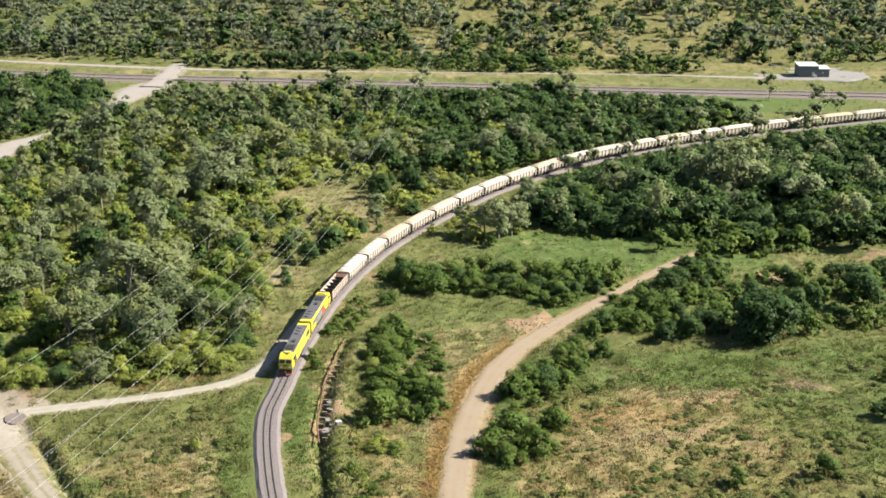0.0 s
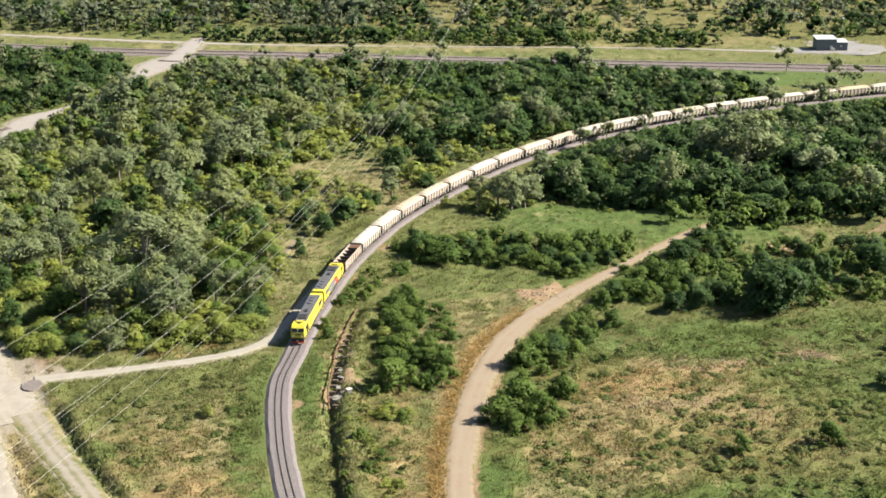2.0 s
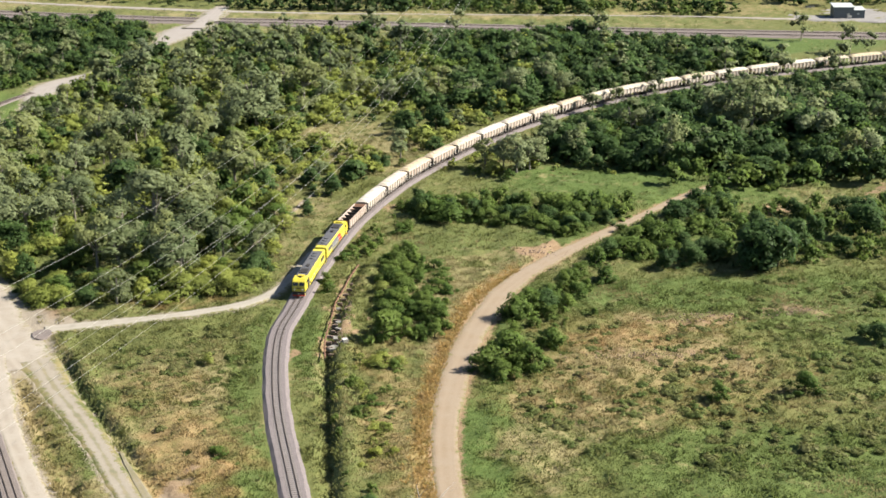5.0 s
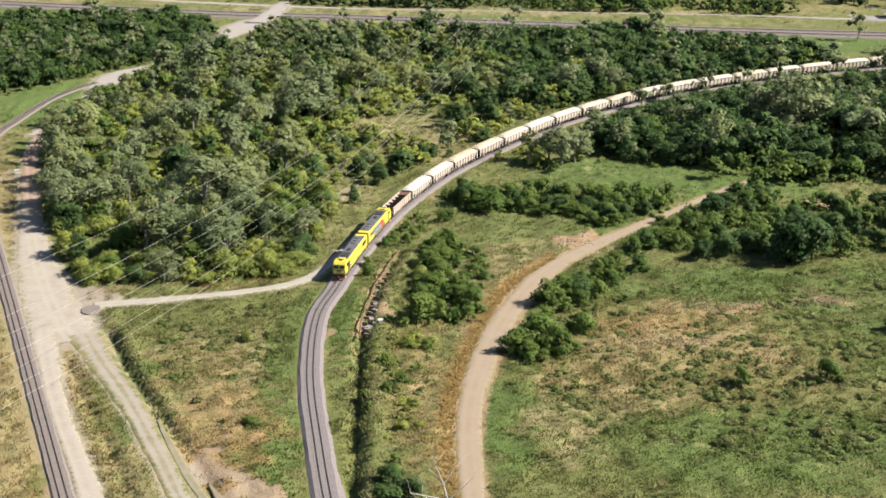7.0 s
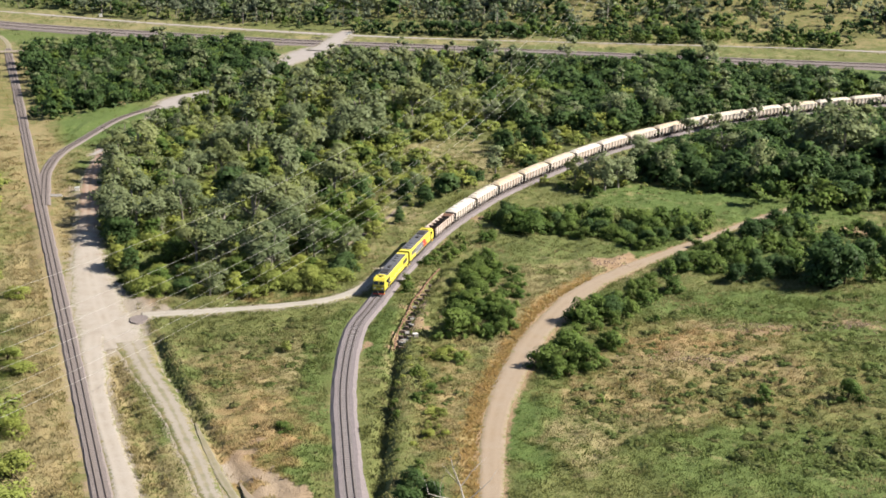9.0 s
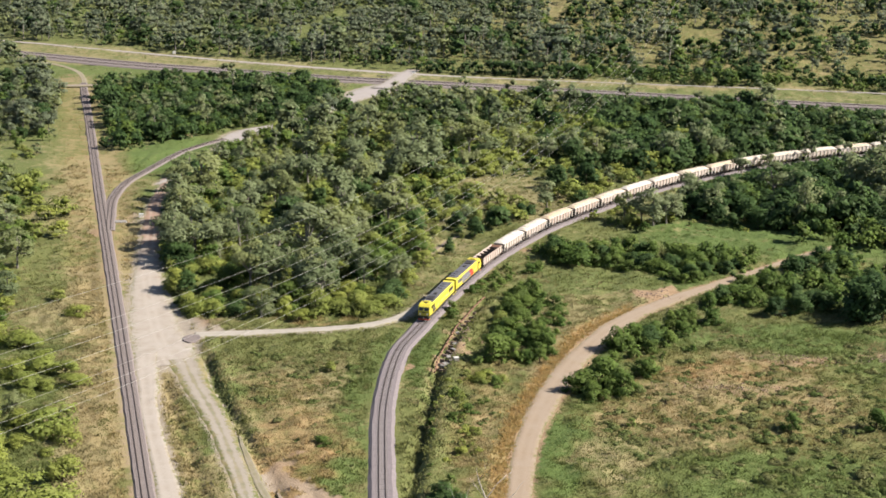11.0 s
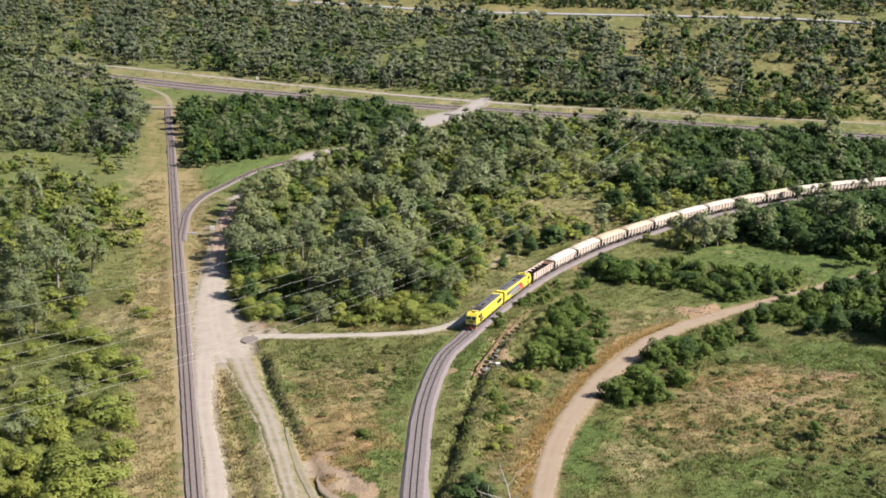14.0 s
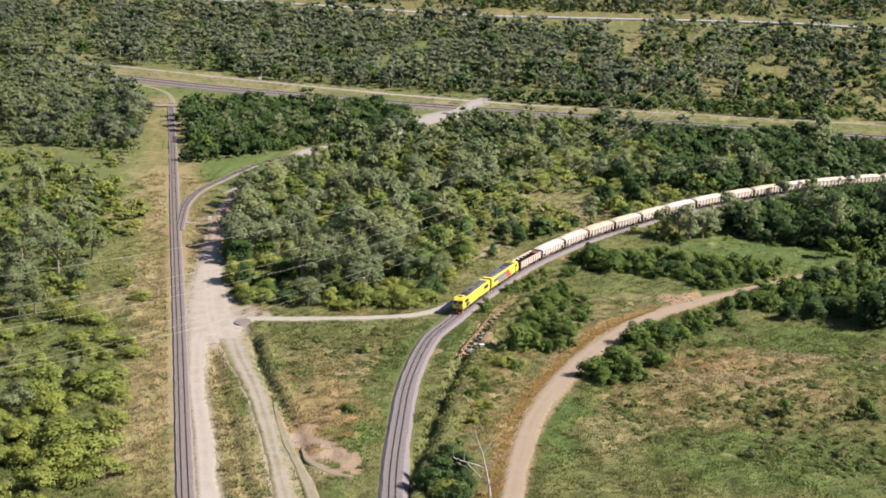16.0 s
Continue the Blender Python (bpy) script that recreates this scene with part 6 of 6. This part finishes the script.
for kind, spec in KINDS.items():
    r = np.random.default_rng(500 + len(kind))
    V, N, T = [], [], []
    far = [p for p in PLANTS if p[2] == kind and id(p) not in chosen]
    for x, y, _, s in far:
        shape, turn = FAR_SHAPES[kind][r.integers(5)][int(y > 620 or s < 0.4)]
        a = r.uniform(0, 2 * math.pi)
        ca, sa = math.cos(a) * s, math.sin(a) * s
        z = float(rise(np.array(x), np.array(y)))
        V.append(np.stack([x + ca * shape[:, 0] - sa * shape[:, 1], y + sa * shape[:, 0] + ca * shape[:, 1], z + s * shape[:, 2]], 1))
        N.append(np.stack([(ca * turn[:, 0] - sa * turn[:, 1]) / s, (sa * turn[:, 0] + ca * turn[:, 1]) / s, turn[:, 2]], 1))
        T.append(np.full(len(shape), r.random()))
    if V:
        V, N, T = np.vstack(V), np.vstack(N), np.concatenate(T)
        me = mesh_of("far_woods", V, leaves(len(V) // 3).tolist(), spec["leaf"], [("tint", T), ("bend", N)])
        tagged(new("weeds" if kind == "herb" else "far_woods", me), {"gum": "distant grey-green gum woodland on flat land and hillside", "box": "distant dull olive gum woodland on the dry slopes, toned down for distance", "scrub": "distant yellow-green scrub thickets among the trees", "shade": "distant dense dark green trees and thickets", "bush": "small fresh green bushes scattered in the grass", "herb": "low green weeds in the rough grass"}[kind], "weeds" if kind == "herb" else "woodland", kind="stuff")

# trunks of the far gums
r = np.random.default_rng(900)
V, F = [], []
for x, y, k, s in PLANTS:
    if k in ("gum", "box") and y > 420 and r.random() < 0.6:
        z, w, h = float(rise(np.array(x), np.array(y))), 0.2 * s, 7.5 * s
        b = len(V)
        for q in range(4):
            V.append((x + w * math.cos(1.57 * q), y + w * math.sin(1.57 * q), z - 0.3))
        for q in range(4):
            V.append((x + 0.4 * w * math.cos(1.57 * q) + 0.5, y + 0.4 * w * math.sin(1.57 * q), z + h))
        F += [(b + q, b + (q + 1) % 4, b + 4 + (q + 1) % 4, b + 4 + q) for q in range(4)]
tagged(new("far_trunks", mesh_of("far_trunks", V, F, M_TRUNK_PALE)), "pale trunks of the distant gum trees", "tree trunks", kind="stuff")


def dead_tree(x, y):
    t = thing("dead_tree", "bleached bare dead tree with forked branches beside the earth road", "tree", m=pose(x, y, -0.3))
    r = np.random.default_rng(4)
    bm = bmesh.new()

    def limb(p, d, length, rad, depth):
        steps = 3
        for k in range(steps):
            q = p + d * (length / steps)
            tube(bm, p, q, rad, rad * 0.78, 5)
            p, rad = q, rad * 0.78
            d = (d + Vector(r.normal(0, 0.16, 3))).normalized()
            if depth and k:
                e = (d + Vector(r.normal(0, 0.65, 3))).normalized()
                e.z = abs(e.z) * 0.7 + 0.05
                limb(p, e.normalized(), length * r.uniform(0.4, 0.6), rad * 0.6, depth - 1)

    line = [Vector(v) for v in ((0, 0, 0), (-0.3, 0, 2.6), (-0.9, 0.1, 5.6), (-1.5, 0.1, 8.2), (-2.6, 0, 11.2), (-3.0, 0, 13.2))]
    radii = (0.26, 0.21, 0.17, 0.12, 0.075, 0.03)
    for k in range(5):
        tube(bm, line[k], line[k + 1], radii[k], radii[k + 1], 7)
    for at, d, n in ((1, (-0.8, 0.2, 0.6), 4.2), (2, (-0.9, -0.2, 0.35), 4.4), (2, (0.8, 0.1, 0.6), 3.8), (3, (0.7, 0.3, 0.8), 3.2), (3, (-0.7, 0.1, 0.9), 2.8), (4, (0.5, -0.2, 0.9), 1.8), (1, (0.9, -0.3, 0.5), 3.0)):
        limb(line[at], Vector(d).normalized(), 1.35 * n, radii[at] * 0.65, 3)
    part("trunk", bm, M_DEAD, t)


dead_tree(2.3, 197.5)


# ---- grass ----
def tufts(n, seed, box_area, tall, keep):
    r = np.random.default_rng(seed)
    x0, x1, y0, y1 = box_area
    x, y = r.uniform(x0, x1, n), r.uniform(y0, y1, n)
    clump = value_noise(x, y, 2.2, 31) * 0.6 + value_noise(x, y, 7.5, 32) * 0.5
    ok = clump > keep
    x, y, clump = x[ok], y[ok], clump[ok]
    xy = np.stack([x, y], 1)
    zone = zones(x, y)
    ok = (clearance(xy) > 0.35) & (zone[:, 0] < 0.5 + 0.3 * r.random(len(x)))
    x, y, clump, zone = x[ok], y[ok], clump[ok], zone[ok]
    z = ground_height(x, y)
    m = len(x)
    tuft_dry = np.clip(zone[:, 1] + 1.1 * (value_noise(x, y, 4.0, 33) - 0.5) + 0.7 * (value_noise(x, y, 17.0, 34) - 0.42) + r.normal(0, 0.10, m), 0, 1)
    d, i = away(np.stack([x, y], 1), RED_ROAD[::2])
    at, sd = RED_ROAD[::2][i], sideways(RED_ROAD[::2])[i]
    west = (x - at[:, 0]) * sd[:, 0] + (y - at[:, 1]) * sd[:, 1] > 0
    red = np.clip(1.4 - np.abs(d - RED_ROAD[::2][i, 2] - 1.0) / 1.7, 0, 1) * west * (x < 30) * r.uniform(0.35, 0.8, m)
    red = np.where(away(np.stack([x, y], 1), LEFT[::4])[0] < 4.6, 0.2 * r.random(m), red)
    russet = np.clip(zone[:, 3] + 0.6 * (value_noise(x, y, 3.0, 36) - 0.5), 0, 1) * (zone[:, 3] > 0.05)
    col = np.stack([red, tuft_dry, zone[:, 2], russet], 1)
    h = tall * (0.5 + 0.9 * clump) * r.uniform(0.7, 1.25, m) * (1 - 0.55 * zone[:, 2] * (zone[:, 2] > 0.85)) * (0.45 + 1.2 * value_noise(x, y, 3.2, 37))
    V, C = [], []
    for k in range(4):
        a = 1.571 * k + r.uniform(0, 1.2, m)
        w = 0.13 * r.uniform(0.7, 1.5, m)
        lean = r.uniform(0.3, 1.3, m) * h
        dx, dy = np.cos(a), np.sin(a)
        root = r.uniform(0.05, 0.5, m)
        bx, by = x + root * dx, y + root * dy
        V.append(np.stack([np.stack([bx - dy * w, by + dx * w, z - 0.1], 1), np.stack([bx + dy * w, by - dx * w, z - 0.1], 1), np.stack([bx + dx * lean, by + dy * lean, z + h], 1)], 1))
        C.append(np.repeat(col[:, None], 3, 1))
    V, C = np.concatenate(V).reshape(-1, 3), np.concatenate(C).reshape(-1, 4)
    return V, C


def grass(n, seed, area, tall, keep, label):
    V, C = tufts(n, seed, area, tall, keep)
    me = mesh_of("grass", V, np.arange(len(V)).reshape(-1, 3).tolist(), M_GRASS, [("zone", C)])
    tagged(new("grass", me), label, "grass", kind="stuff")


def verge_grass(n, seed):
    """Tall orange seed heads along the western edge of the earth road."""
    r = np.random.default_rng(seed)
    line, sd = RED_ROAD, sideways(RED_ROAD)
    ok = np.flatnonzero((line[:, 1] > 186) & (line[:, 1] < 318))
    i = r.choice(ok, n)
    off = line[i, 2] - 0.1 + np.abs(r.normal(0, 2.0, n)) * (0.2 + 1.1 * value_noise(line[i, 0], line[i, 1], 7.0, 52)) * np.clip((322 - line[i, 1]) / 40, 0.2, 1)
    x, y = line[i, 0] + sd[i, 0] * off + r.normal(0, 0.3, n), line[i, 1] + sd[i, 1] * off + r.normal(0, 0.3, n)
    z = ground_height(x, y)
    h = r.uniform(0.25, 0.6, n)
    V, C = [], []
    col = np.stack([r.uniform(0.1, 0.65, n), np.full(n, 0.6), np.zeros(n), np.full(n, 0.5)], 1)
    for k in range(3):
        a, w = r.uniform(0, 6.28, n), 0.13 * r.uniform(0.7, 1.4, n)
        dx, dy, lean = np.cos(a), np.sin(a), r.uniform(0.8, 1.8, n) * h
        V.append(np.stack([np.stack([x - dy * w, y + dx * w, z - 0.1], 1), np.stack([x + dy * w, y - dx * w, z - 0.1], 1), np.stack([x + dx * lean, y + dy * lean, z + h], 1)], 1))
        C.append(np.repeat(col[:, None], 3, 1))
    V, C = np.concatenate(V).reshape(-1, 3), np.concatenate(C).reshape(-1, 4)
    me = mesh_of("grass", V, np.arange(len(V)).reshape(-1, 3).tolist(), M_GRASS, [("zone", C)])
    tagged(new("grass", me), "tall orange seeding grass along the earth road", "grass", kind="stuff")


verge_grass(2600, 45)
grass(105000, 41, (-140, 130, 176, 330), 0.3, 0.12, "tall tussocky grass, green mixed with straw")
grass(36000, 42, (-150, 150, 330, 470), 0.42, 0.22, "tall tussocky grass beside the tracks")
grass(12000, 43, (-260, 330, 470, 900), 0.9, 0.45, "dry grass between the distant trees")
